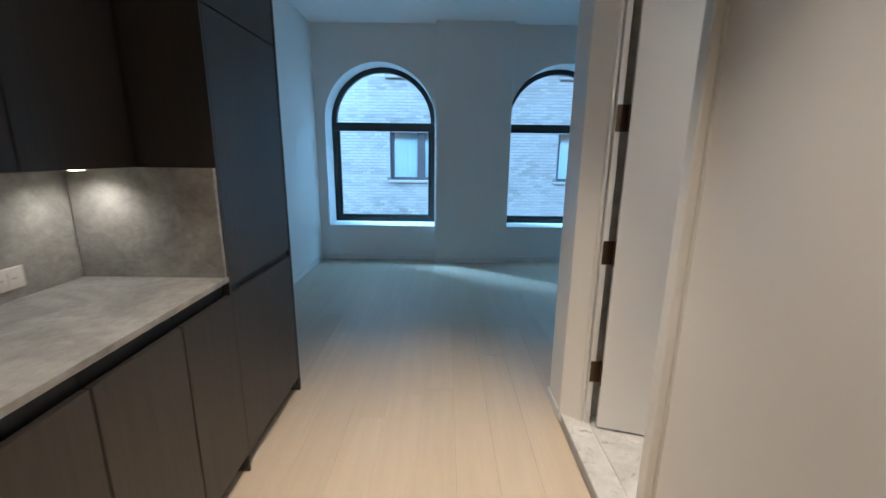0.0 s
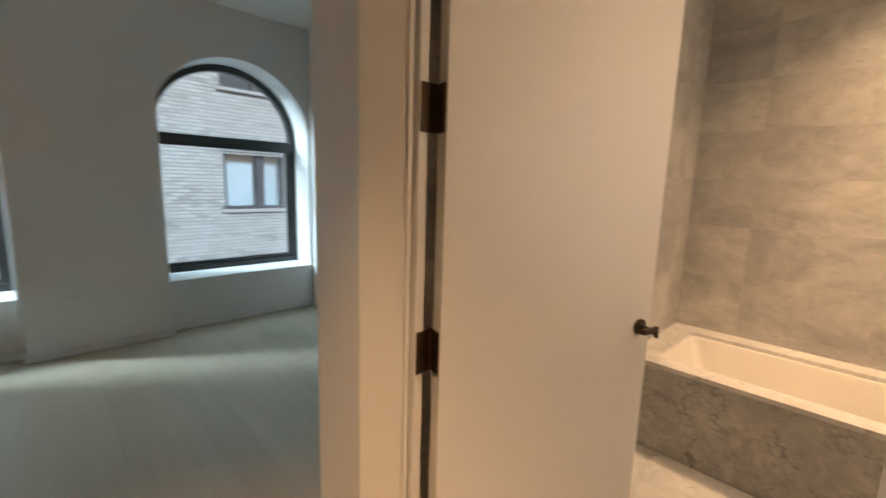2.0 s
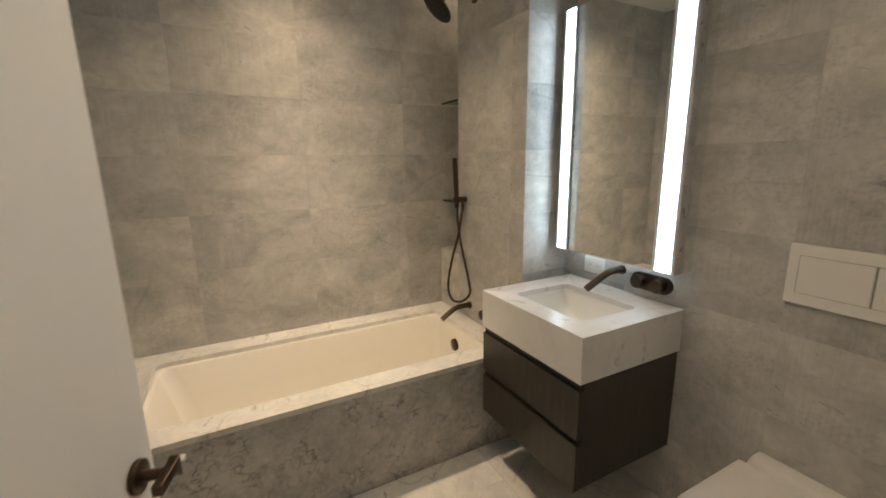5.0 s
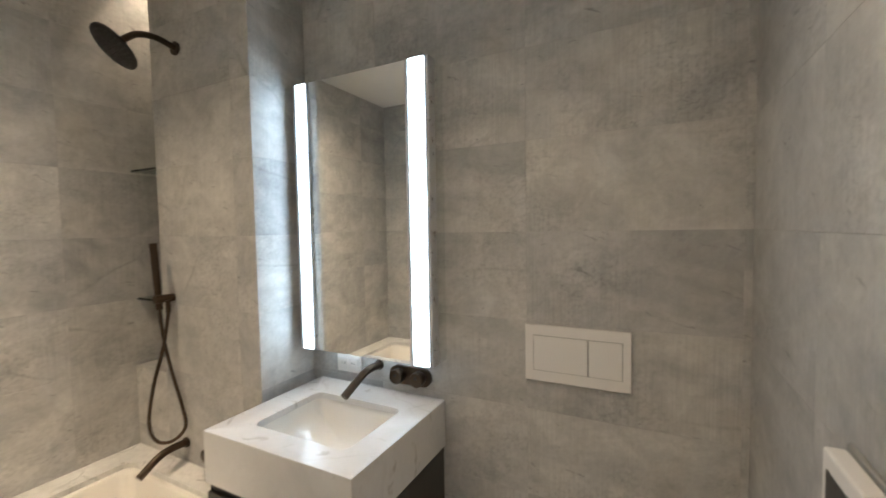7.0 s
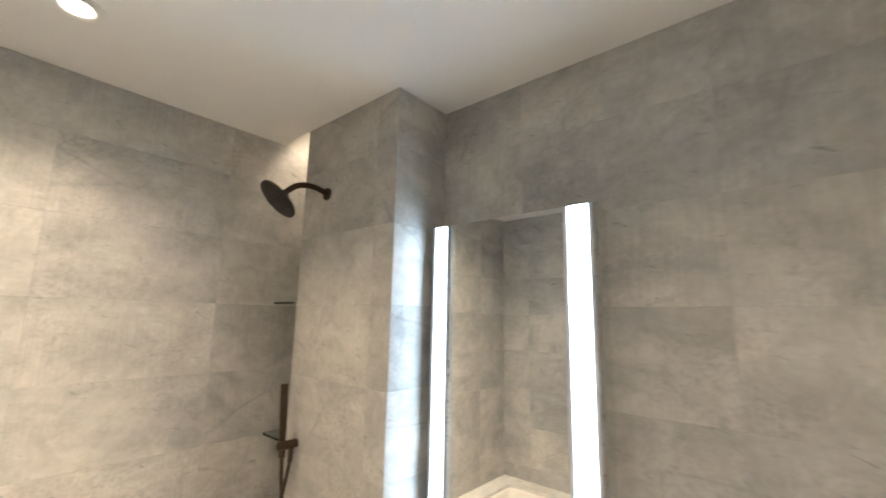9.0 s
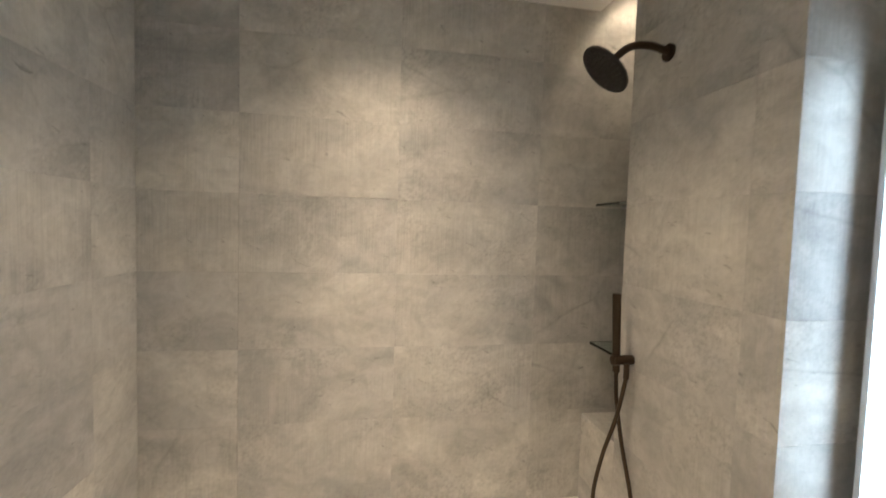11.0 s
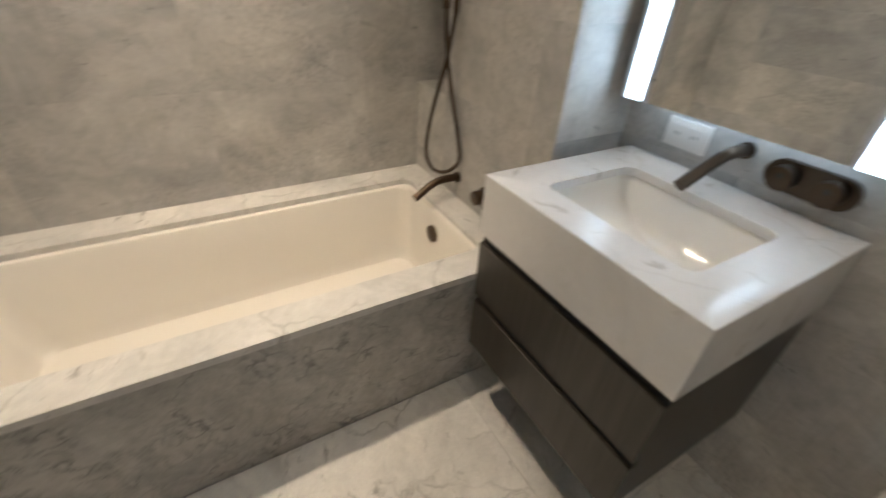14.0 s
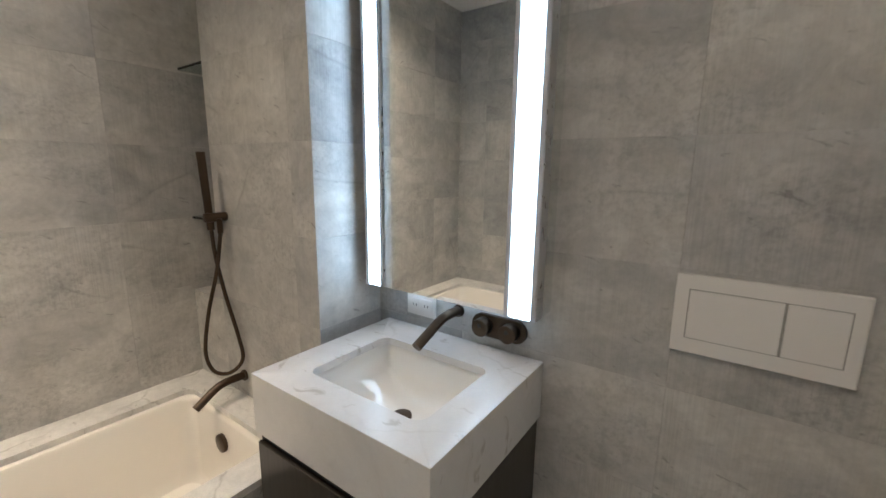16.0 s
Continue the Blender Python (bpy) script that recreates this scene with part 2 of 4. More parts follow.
_mp.inputs["Base Color"].default_value, _mp.inputs["Metallic"].default_value, _mp.inputs["Roughness"].default_value = (0.86, 0.88, 0.87, 1), 1.0, 0.012
ALUMINIUM = plain("brushed_aluminium", (0.62, 0.63, 0.64), 0.3, 1.0, 0.05, 40, 0.02)
GLASS = glass("clear_glass")
SHELF_GLASS = glass("green_glass", (0.78, 0.9, 0.86))
EDGE_GLASS = plain("frosted_edge", (0.50, 0.52, 0.55), 0.3, 0, 0.03, 8, 0, 0.4)
SHOWER_FACE = plain("black_shower_face", (0.018, 0.015, 0.013), 0.5, 0.2, 0.15, 40, 0.05)
STRIP = glowing("light_strip", (0.62, 0.82, 1.0), 11.8)
ADDED_STRIP = glowing("added_strip", (0.66, 0.84, 1.0), 7.0)
LAMP = glowing("lamp_glow", (1.0, 0.86, 0.62), 30.0)
def brick_material():
    m, n, l, p = material("pale_brick")
    geo, info = n.new("ShaderNodeNewGeometry"), n.new("ShaderNodeObjectInfo")
    add = n.new("ShaderNodeMath")
    add.operation = "ADD"
    l.new(geo.outputs["Random Per Island"], add.inputs[0])
    l.new(info.outputs["Random"], add.inputs[1])
    frac = n.new("ShaderNodeMath")
    frac.operation = "FRACT"
    l.new(add.outputs[0], frac.inputs[0])
    one = ramp(n, l, frac.outputs[0], [(0.0, (0.38, 0.36, 0.33)), (0.5, (0.49, 0.47, 0.44)), (1.0, (0.58, 0.57, 0.54))])
    vec = n.new("ShaderNodeNewGeometry").outputs["Position"]
    mp = n.new("ShaderNodeMapping")
    mp.inputs["Scale"].default_value = (0.35, 1, 2.2)
    l.new(vec, mp.inputs["Vector"])
    wash = ramp(n, l, noise_node(n, l, mp.outputs[0], 1.0, 5, 0.65, 0.8), [(0.40, (0, 0, 0)), (0.60, (0.8, 0.8, 0.8))])
    l.new(mix(n, l, wash, one, (0.60, 0.585, 0.56)), p.inputs["Base Color"])
    p.inputs["Roughness"].default_value = 0.88
    bump(n, l, p, noise_node(n, l, vec, 60, 4), 0.3, 0.004)
    return m


BRICK = brick_material()
MORTAR = plain("mortar", (0.27, 0.26, 0.25), 0.9)
OUT_FRAME = plain("far_window_frame", (0.10, 0.095, 0.10), 0.5)
BLIND = plain("white_blind", (0.44, 0.49, 0.50), 0.7)
LINTEL = plain("lintel_stone", (0.48, 0.46, 0.43), 0.8)
GROUND = plain("asphalt", (0.06, 0.06, 0.06), 0.9, 0, 0.2, 2, 0.3)


# ---- shapes ----
def block(x0, x1, y0, y1, z0, z1, bevel=0.0, seg=2, bm=None):
    own = bmesh.new()
    bmesh.ops.create_cube(own, size=1.0)
    for v in own.verts:
        v.co = ((x0 + x1) / 2 + v.co.x * (x1 - x0), (y0 + y1) / 2 + v.co.y * (y1 - y0), (z0 + z1) / 2 + v.co.z * (z1 - z0))
    if bevel:
        bmesh.ops.bevel(own, geom=own.edges[:], offset=bevel, segments=seg, profile=0.5, affect="EDGES")
    return merge(bm, own)


def merge(bm, own):
    if bm is None:
        return own
    m = bpy.data.meshes.new("tmp")
    own.to_mesh(m)
    own.free()
    bm.from_mesh(m)
    bpy.data.meshes.remove(m)
    return bm


def rod(a, b, r, seg=20, r2=None, bevel=0.0, bm=None):
    a, b = Vector(a), Vector(b)
    own = bmesh.new()
    bmesh.ops.create_cone(own, cap_ends=True, segments=seg, radius1=r, radius2=r if r2 is None else r2, depth=(b - a).length)
    if bevel:
        caps = [e for e in own.edges if all(abs(abs(v.co.z) - (b - a).length / 2) < 1e-5 for v in e.verts)]
        bmesh.ops.bevel(own, geom=caps, offset=bevel, segments=2, profile=0.5, affect="EDGES")
    for f in own.faces:
        f.smooth = True
    turn = (b - a).to_track_quat("Z", "Y").to_matrix().to_4x4()
    bmesh.ops.transform(own, matrix=Matrix.Translation((a + b) / 2) @ turn, verts=own.verts)
    return merge(bm, own)


def smooth_line(points, steps=8):
    """A soft curve through points."""
    p = [Vector(q) for q in points]
    p = [p[0] * 2 - p[1]] + p + [p[-1] * 2 - p[-2]]
    out = []
    for i in range(1, len(p) - 2):
        for s in range(steps):
            t = s / steps
            out.append(0.5 * (2 * p[i] + (p[i + 1] - p[i - 1]) * t + (2 * p[i - 1] - 5 * p[i] + 4 * p[i + 1] - p[i + 2]) * t * t + (3 * p[i] - p[i - 1] - 3 * p[i + 1] + p[i + 2]) * t ** 3))
    return out + [p[-2]]


def tube(points, r, seg=18, bm=None):
    own = bmesh.new()
    rings, side = [], None
    for i, q in enumerate(points):
        d = (points[min(i + 1, len(points) - 1)] - points[max(i - 1, 0)]).normalized()
        side = d.orthogonal().normalized() if side is None else (side - d * side.dot(d)).normalized()
        up = d.cross(side)
        rings.append([own.verts.new(q + r * (math.cos(a) * side + math.sin(a) * up)) for a in [2 * math.pi * k / seg for k in range(seg)]])
    for a, b in zip(rings, rings[1:]):
        for k in range(seg):
            own.faces.new((a[k], a[(k + 1) % seg], b[(k + 1) % seg], b[k]))
    own.faces.new(rings[0][::-1])
    own.faces.new(rings[-1])
    for f in own.faces:
        f.smooth = True
    return merge(bm, own)


def rounded(x0, x1, y0, y1, r, seg=6):
    """The outline of a rectangle with round corners, counter-clockwise."""
    out = []
    for cx, cy, a0 in ((x1 - r, y1 - r, 0), (x0 + r, y1 - r, 90), (x0 + r, y0 + r, 180), (x1 - r, y0 + r, 270)):
        for k in range(seg + 1):
            a = radians(a0 + 90 * k / seg)
            out.append((cx + r * math.cos(a), cy + r * math.sin(a)))
    return out


def loft(rings, bm=None, cap_start=False, cap_end=False):
    """Joins rings of equal length, each a list of (x, y, z)."""
    own = bmesh.new()
    vs = [[own.verts.new(p) for p in ring] for ring in rings]
    for a, b in zip(vs, vs[1:]):
        for k in range(len(a)):
            own.faces.new((a[k], a[(k + 1) % len(a)], b[(k + 1) % len(a)], b[k]))
    if cap_start:
        own.faces.new(vs[0][::-1])
    if cap_end:
        own.faces.new(vs[-1])
    for f in own.faces:
        f.smooth = True
    bmesh.ops.recalc_face_normals(own, faces=own.faces[:])
    return merge(bm, own)


def smooth_mesh(me, angle=35):
    me.set_sharp_from_angle(angle=radians(angle))


def part(name, bm, mat, parent=None, label="", smooth=True):
    me = bpy.data.meshes.new(name)
    bm.to_mesh(me)
    bm.free()
    me.materials.append(mat)
    if smooth and any(p.use_smooth for p in me.polygons):
        smooth_mesh(me, 20 if any(not p.use_smooth for p in me.polygons) else 35)
    ob = new(name, me)
    if parent is not None:
        ob.parent = parent
        ob.matrix_parent_inverse = parent.matrix_basis.inverted()
    return tagged(ob, label)


def thing(name, place, label, category, group=""):
    ob = new(name)
    ob.empty_display_size = 0.05
    ob.location = place
    return tagged(ob, label, category, group)


def structure(name, bm, mat, label, category):
    return tagged(part(name, bm, mat), label, category, "", "structure")


# ---- rooms: the large structure ----
BATH_W, BATH_E, BATH_N, BATH_TOP, BATH_FLOOR = 0.90, 3.20, 1.93, 2.515, 0.05
ROOM_W, ROOM_E, ROOM_N, ROOM_TOP, ROOM_S = -1.475, 2.31, 5.34, 2.88, 2.185
COL_X, COL_Y, NICHE_X, LEDGE, SLOT_TOP = 2.378, 0.260, 2.965, 0.876, 2.70
HALL_E, DOOR_S, DOOR_N, DOOR_TOP = 0.775, 1.045, 1.956, 2.36

structure("ground", block(-60, 60, -60, 60, -3.3, -3.2), GROUND, "dark asphalt street far below the windows", "ground")
floor = structure("floor", block(-1.9, 3.6, -2.2, 5.8, -0.12, -0.012), UNDERLAY, "pale oak plank floor of the hall and room", "floor")
bath_floor = structure("bath_floor", block(HALL_E + 0.002, BATH_E, 0.0, BATH_N, -0.01, BATH_FLOOR - 0.012), GROUT, "white veined marble tile bathroom floor", "floor")
structure("ceiling_room", block(-1.9, 2.6, -2.2, 5.9, ROOM_TOP, ROOM_TOP + 0.15), CEILING_PAINT, "smooth white painted ceiling of the room", "ceiling")
bm = block(HALL_E + 0.1, NICHE_X - 0.004, -0.2, 2.1, BATH_TOP, 2.875)
block(NICHE_X - 0.004, 3.5, COL_Y, 2.1, BATH_TOP, 2.875, bm=bm)
block(NICHE_X - 0.004, 3.5, -0.2, COL_Y, SLOT_TOP, 2.875, bm=bm)
structure("ceiling_bath", bm, CEILING_PAINT, "smooth white painted bathroom ceiling, open above the shower niche", "ceiling")
structure("wall_west", block(ROOM_W - 0.15, ROOM_W, -2.2, 5.8, -0.012, ROOM_TOP), PAINT, "plain white painted wall", "wall")
structure("wall_east", block(ROOM_E, ROOM_E + 0.2, ROOM_S, 5.8, -0.012, ROOM_TOP), PAINT, "plain white painted wall beside the window", "wall")
structure("wall_behind", block(-1.6, 1.0, -2.2, -2.0, -0.012, ROOM_TOP), PAINT, "plain white painted wall at the hall's end", "wall")
# the wall between hall and bath, with its doorway
bm = block(HALL_E, BATH_W - 0.01, -2.2, DOOR_S - 0.02, -0.012, ROOM_TOP)
block(HALL_E, BATH_W - 0.01, DOOR_N + 0.02, ROOM_S, -0.012, ROOM_TOP, bm=bm)
block(HALL_E, BATH_W - 0.01, DOOR_S - 0.02, DOOR_N + 0.02, DOOR_TOP + 0.02, ROOM_TOP, bm=bm)
wall_hall = structure("wall_hall", bm, PAINT, "white painted wall with the bathroom doorway", "wall")
wall_bath_north = structure("wall_bath_north", block(BATH_W - 0.01, BATH_E + 0.2, BATH_N + 0.01, ROOM_S - 0.002, -0.012, ROOM_TOP), PAINT, "wall between bathroom and room", "wall")
wall_wet = structure("wall_wet", block(BATH_W - 0.01, COL_X + 0.02, -0.2, -0.01, -0.012, ROOM_TOP), GROUT, "grey stone tiled wall behind basin and toilet", "wall")
wall_tub = structure("wall_tub", block(BATH_E + 0.01, BATH_E + 0.2, -0.2, BATH_N + 0.01, -0.012, ROOM_TOP), GROUT, "grey stone tiled wall behind the bathtub", "wall")
bm = block(COL_X + 0.01, NICHE_X - 0.01, -0.2, COL_Y - 0.01, -0.012, ROOM_TOP)
block(NICHE_X - 0.01, BATH_E + 0.01, -0.2, COL_Y - 0.01, -0.012, LEDGE - 0.01, bm=bm)
block(NICHE_X - 0.01, BATH_E + 0.01, -0.2, 0.0, LEDGE - 0.01, ROOM_TOP, bm=bm)
wall_shower = structure("wall_shower", bm, GROUT, "grey stone tiled pier with a tall shower niche", "wall")


def arched(bm, x0, x1, z1, cx, r, sill, spring, ya, yb, n=28):
    """A stretch of wall with one round-headed opening."""
    block(x0, cx - r, ya, yb, 0, z1, bm=bm)
    block(cx + r, x1, ya, yb, 0, z1, bm=bm)
    block(cx - r, cx + r, ya, yb, 0, sill, bm=bm)
    own = bmesh.new()
    top = z1
    pts = [(cx - r * math.cos(math.pi * k / n), spring + r * math.sin(math.pi * k / n)) for k in range(n + 1)]
    lo = [[own.verts.new((x, y, z)) for x, z in pts] for y in (ya, yb)]
    hi = [[own.verts.new((x, y, top)) for x, z in pts] for y in (ya, yb)]
    for k in range(n):
        own.faces.new((lo[0][k], lo[0][k + 1], hi[0][k + 1], hi[0][k]))
        own.faces.new((lo[1][k], hi[1][k], hi[1][k + 1], lo[1][k + 1]))
        own.faces.new((lo[0][k], lo[1][k], lo[1][k + 1], lo[0][k + 1]))
        own.faces.new((hi[0][k], hi[0][k + 1], hi[1][k + 1], hi[1][k]))
    bmesh.ops.recalc_face_normals(own, faces=own.faces[:])
    return merge(bm, own)


W_R, W_SILL, W_SPRING = 0.684, 0.440, 1.772
WINDOWS = (-0.672, 1.602)
bm = bmesh.new()
arched(bm, ROOM_W - 0.15, 0.463, ROOM_TOP, WINDOWS[0], W_R, W_SILL, W_SPRING, ROOM_N, 5.79)
arched(bm, 0.463, ROOM_E + 0.2, ROOM_TOP, WINDOWS[1], W_R, W_SILL, W_SPRING, ROOM_N, 5.79)
structure("wall_north", bm, PAINT, "white painted wall with two round-headed window openings", "wall")
structure("pier", block(0.030, 0.942, 5.212, ROOM_N - 0.001, 0, ROOM_TOP, 0.004), PAINT, "white painted pier between the two windows", "pier")
for cx in WINDOWS:
    structure("window_sill", block(cx - W_R + 0.002, cx + W_R - 0.002, ROOM_N - 0.012, 5.655, W_SILL + 0.001, W_SILL + 0.018, 0.003), PAINT, "thin white painted window sill", "sill")


def baseboard(x0, x1, y0, y1):
    structure("baseboard", block(x0, x1, y0, y1, 0.001, 0.06, 0.002), PAINT, "low white painted baseboard", "baseboard")


baseboard(ROOM_W, ROOM_W + 0.012, 2.25, ROOM_N)
baseboard(ROOM_W + 0.012, 0.002, ROOM_N - 0.012, ROOM_N)
baseboard(0.018, 0.954, 5.200, 5.211)
baseboard(0.955, ROOM_E - 0.012, ROOM_N - 0.012, ROOM_N)
baseboard(ROOM_E - 0.012, ROOM_E, ROOM_S, ROOM_N - 0.012)
baseboard(HALL_E - 0.011, HALL_E - 0.001, 1.98, ROOM_S + 0.008)
baseboard(HALL_E - 0.011, HALL_E - 0.001, -2.0, 1.02)


def make_window(name, cx, handle):
    y0, y1 = 5.67, 5.74
    w = thing(name, (cx, y0, W_SILL + 0.02), "round-headed window in a slim black metal frame", "window")
    w["kind"] = "structure"
    zb, zt0, zt1 = W_SILL + 0.02, 1.665, 1.772
    bm = bmesh.new()
    n, ro, ri = 32, W_R, W_R - 0.062
    rings = []
    for k in range(n + 1):
        a = math.pi * k / n
        c, s = -math.cos(a), math.sin(a)
        rings.append([bm.verts.new((cx + r * c, y, zt1 + r * s)) for r, y in ((ro, y0), (ri, y0), (ri, y1), (ro, y1))])
    for a, b in zip(rings, rings[1:]):
        for k in range(4):
            bm.faces.new((a[k], a[(k + 1) % 4], b[(k + 1) % 4], b[k]))
    bm.faces.new(rings[0])
    bm.faces.new(rings[-1][::-1])
    bmesh.ops.recalc_face_normals(bm, faces=bm.faces[:])
    part("arched_frame", bm, WINDOW_BLACK, w)
    part("transom", block(cx - ro, cx + ro, y0 - 0.012, y1, zt0, zt1, 0.005), WINDOW_BLACK, w)
    for s in (-1, 1):
        a, b = sorted((cx + s * ro, cx + s * (ro - 0.055)))
        part("side_frame", block(a, b, y0, y1, zb, zt0, 0.004), WINDOW_BLACK, w)
        a, b = sorted((cx + s * (ro - 0.056), cx + s * (ro - 0.092)))
        part("sash_stile", block(a, b, y0 + 0.016, y1 - 0.01, zb + 0.06, zt0 - 0.001, 0.004), WINDOW_BLACK, w)
    part("bottom_frame", block(cx - ro + 0.055, cx + ro - 0.055, y0, y1, zb, zb + 0.055, 0.004), WINDOW_BLACK, w)
    part("sash_rail", block(cx - ro + 0.093, cx + ro - 0.093, y0 + 0.016, y1 - 0.01, zb + 0.056, zb + 0.092, 0.004), WINDOW_BLACK, w)
    pane = part("pane", block(cx - ro + 0.09, cx + ro - 0.09, 5.707, 5.713, zb + 0.09, zt0 - 0.001), GLASS, w, "clear window glass")
    pane.visible_shadow = False
    ring = [(cx - (ri - 0.001) * math.cos(math.pi * k / n), zt1 + (ri - 0.001) * math.sin(math.pi * k / n)) for k in range(n + 1)]
    bm = loft([[(x, 5.707, z) for x, z in ring], [(x, 5.713, z) for x, z in ring]], None, True, True)
    pane = part("pane", bm, GLASS, w, "clear window glass")
    pane.visible_shadow = False
    if handle:
        x = cx + ro - 0.04
        bm = block(x - 0.014, x + 0.014, y0 - 0.012, y0 + 0.002, 0.985, 1.065, 0.004)
        rod((x, y0 - 0.005, 1.03), (x, y0 - 0.045, 1.03), 0.008, 12, bm=bm)
        block(x - 0.011, x + 0.011, y0 - 0.056, y0 - 0.042, 0.92, 1.042, 0.005, bm=bm)
        part("handle", bm, WINDOW_BLACK, w)
    return w


make_window("window_1", WINDOWS[0], True)
make_window("window_2", WINDOWS[1], True)


# ---- outside: the building over the way ----
OUT_Y = 11.0
far = thing("apartment_building", (1, OUT_Y, -3.2), "pale brick apartment building with dark framed windows", "building")
OUT_WIN = [(-1.27, 0.08, 0.68, 2.05), (3.08, 4.43, 0.68, 2.05), (-1.27, 0.08, 3.27, 4.6), (3.08, 4.43, 3.27, 4.6), (-5.6, -4.25, 0.68, 2.05), (7.4, 8.75, 0.68, 2.05)]
xs = sorted({-14.0, 16.0} | {v for w in OUT_WIN for v in w[:2]})
bm = bmesh.new()
for xa, xb in zip(xs, xs[1:]):
    holes = sorted((w[2], w[3]) for w in OUT_WIN if w[0] < (xa + xb) / 2 < w[1])
    z = -3.2
    for za, zb in holes:
        block(xa, xb, OUT_Y, OUT_Y + 0.4, z, za, bm=bm)
        z = zb
    block(xa, xb, OUT_Y, OUT_Y + 0.4, z, 7.5, bm=bm)
part("wall", bm, MORTAR, far)
part("roof", block(-14, 16, OUT_Y - 0.15, OUT_Y + 8, 7.5, 7.8, 0.02), LINTEL, far)
# solid near-black block: the darkness of unlit rooms is put into its colour
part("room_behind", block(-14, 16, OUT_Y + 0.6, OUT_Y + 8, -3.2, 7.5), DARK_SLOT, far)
for xa, xb, za, zb in OUT_WIN:
    w = part("window", block(xa + 0.02, xb - 0.02, OUT_Y + 0.20, OUT_Y + 0.24, za + 0.02, zb - 0.02), GLASS, far, "two-light window with white blinds")
    w.visible_shadow = False
    mid = xa + 0.60 * (xb - xa)
    bm = bmesh.new()
    for a, b in ((xa, xa + 0.08), (mid - 0.11, mid + 0.09), (xb - 0.08, xb)):
        block(a, b, OUT_Y + 0.12, OUT_Y + 0.26, za, zb, 0.01, bm=bm)
    for a, b in ((za, za + 0.07), (zb - 0.16, zb)):
        block(xa + 0.001, xb - 0.001, OUT_Y + 0.13, OUT_Y + 0.25, a, b, 0.01, bm=bm)
    part("frame", bm, OUT_FRAME, w)
    part("sill", block(xa - 0.08, xb + 0.08, OUT_Y - 0.06, OUT_Y + 0.15, za - 0.07, za - 0.001, 0.008), LINTEL, w)
    # white blind below; upper windows get a near-black sheet for the unlit room
    part("blind", block(xa + 0.05, xb - 0.05, OUT_Y + 0.27, OUT_Y + 0.29, za, zb), BLIND if za < 2 else DARK_SLOT, w)
    for k in range(3):
        part("shutter_box", block(xa, xb, OUT_Y + 0.02 + 0.02 * k, OUT_Y + 0.12 + 0.01 * k, zb - 0.05 - 0.055 * k, zb - 0.055 * k - 0.008, 0.004), LINTEL, w)


# ---- kitchen ----
KX, KB = -0.716, -1.272
structure("wall_kitchen", block(ROOM_W, KB - 0.022, -2.0, 1.58, 0, ROOM_TOP), PAINT, "wall behind the kitchen units", "wall")
tagged(part("backsplash", block(KB - 0.02, KB, -1.4, 1.545, 0.912, 1.335), COUNTER_STONE), "grey mottled stone backsplash above the worktop", "backsplash")
tagged(part("end_splash", block(KB + 0.001, KX - 0.003, 1.548, 1.566, 0.912, 1.335, 0.001), COUNTER_STONE), "grey mottled stone panel against the tall cabinet", "backsplash")
tagged(part("worktop", block(KB - 0.02, KX + 0.002, -1.4, 1.566, 0.889, 0.911, 0.002), COUNTER_STONE), "grey mottled stone kitchen worktop with a dark edge", "worktop")


def base_unit(y0, y1):
    u = thing("base_cabinet", ((KX + KB) / 2, (y0 + y1) / 2, 0), "dark oak handleless base cabinet under the stone worktop", "cabinet", "kitchen base cabinets")
    part("body", block(KB, KX - 0.024, y0 + 0.001, y1 - 0.001, 0.09, 0.80), BLACK, u)
    part("door", block(KX - 0.022, KX, y0 + 0.0035, y1 - 0.0035, 0.085, 0.832, 0.0015), CABINET, u)
    part("grip_channel", block(KB, KX - 0.030, y0 + 0.001, y1 - 0.001, 0.801, 0.888), BLACK, u)
    part("plinth", block(KB, KX - 0.06, y0, y1, 0.0, 0.084), CABINET, u)


for a, b in ((-0.9, -0.3), (-0.3, 0.3), (0.3, 0.897), (0.897, 1.254), (1.254, 1.575)):
    base_unit(a, b)
for a, b in ((-0.9, -0.1), (-0.1, 0.62), (0.62, 1.12), (1.12, 1.545)):
    u = thing("wall_cabinet", (-1.14, (a + b) / 2, 1.34), "dark oak handleless wall cabinet over the worktop", "cabinet", "kitchen wall cabinets")
    part("body", block(KB, -1.022, a + 0.001, b - 0.001, 1.338, 2.3), BLACK, u)
    part("door", block(-1.020, -1.0, a + 0.003, b - 0.003, 1.336, 2.3, 0.002), CABINET, u)
u = thing("tall_cabinet", (-1.0, 1.9, 0), "tall dark oak cabinet at the kitchen's end", "cabinet")
part("body", block(ROOM_W + 0.001, KX - 0.024, 1.580, 2.215, 0.09, ROOM_TOP - 0.03), CABINET, u)
part("side_panel", block(KB, KX, 1.567, 1.5795, 0.0, ROOM_TOP - 0.03), CABINET, u)
part("end_panel", block(ROOM_W + 0.001, KX + 0.002, 2.216, 2.235, 0.0, ROOM_TOP - 0.03), CABINET, u)
for za, zb in ((0.085, 0.832), (0.868, 1.900), (1.906, ROOM_TOP - 0.035)):
    part("door", block(KX - 0.022, KX, 1.582, 2.213, za, zb, 0.0015), CABINET, u)
part("grip_channel", block(KX - 0.0235, KX - 0.014, 1.582, 2.213, 0.834, 0.866), BLACK, u)
part("plinth", block(ROOM_W + 0.05, KX - 0.05, 1.5801, 2.2155, 0, 0.084), CABINET, u)


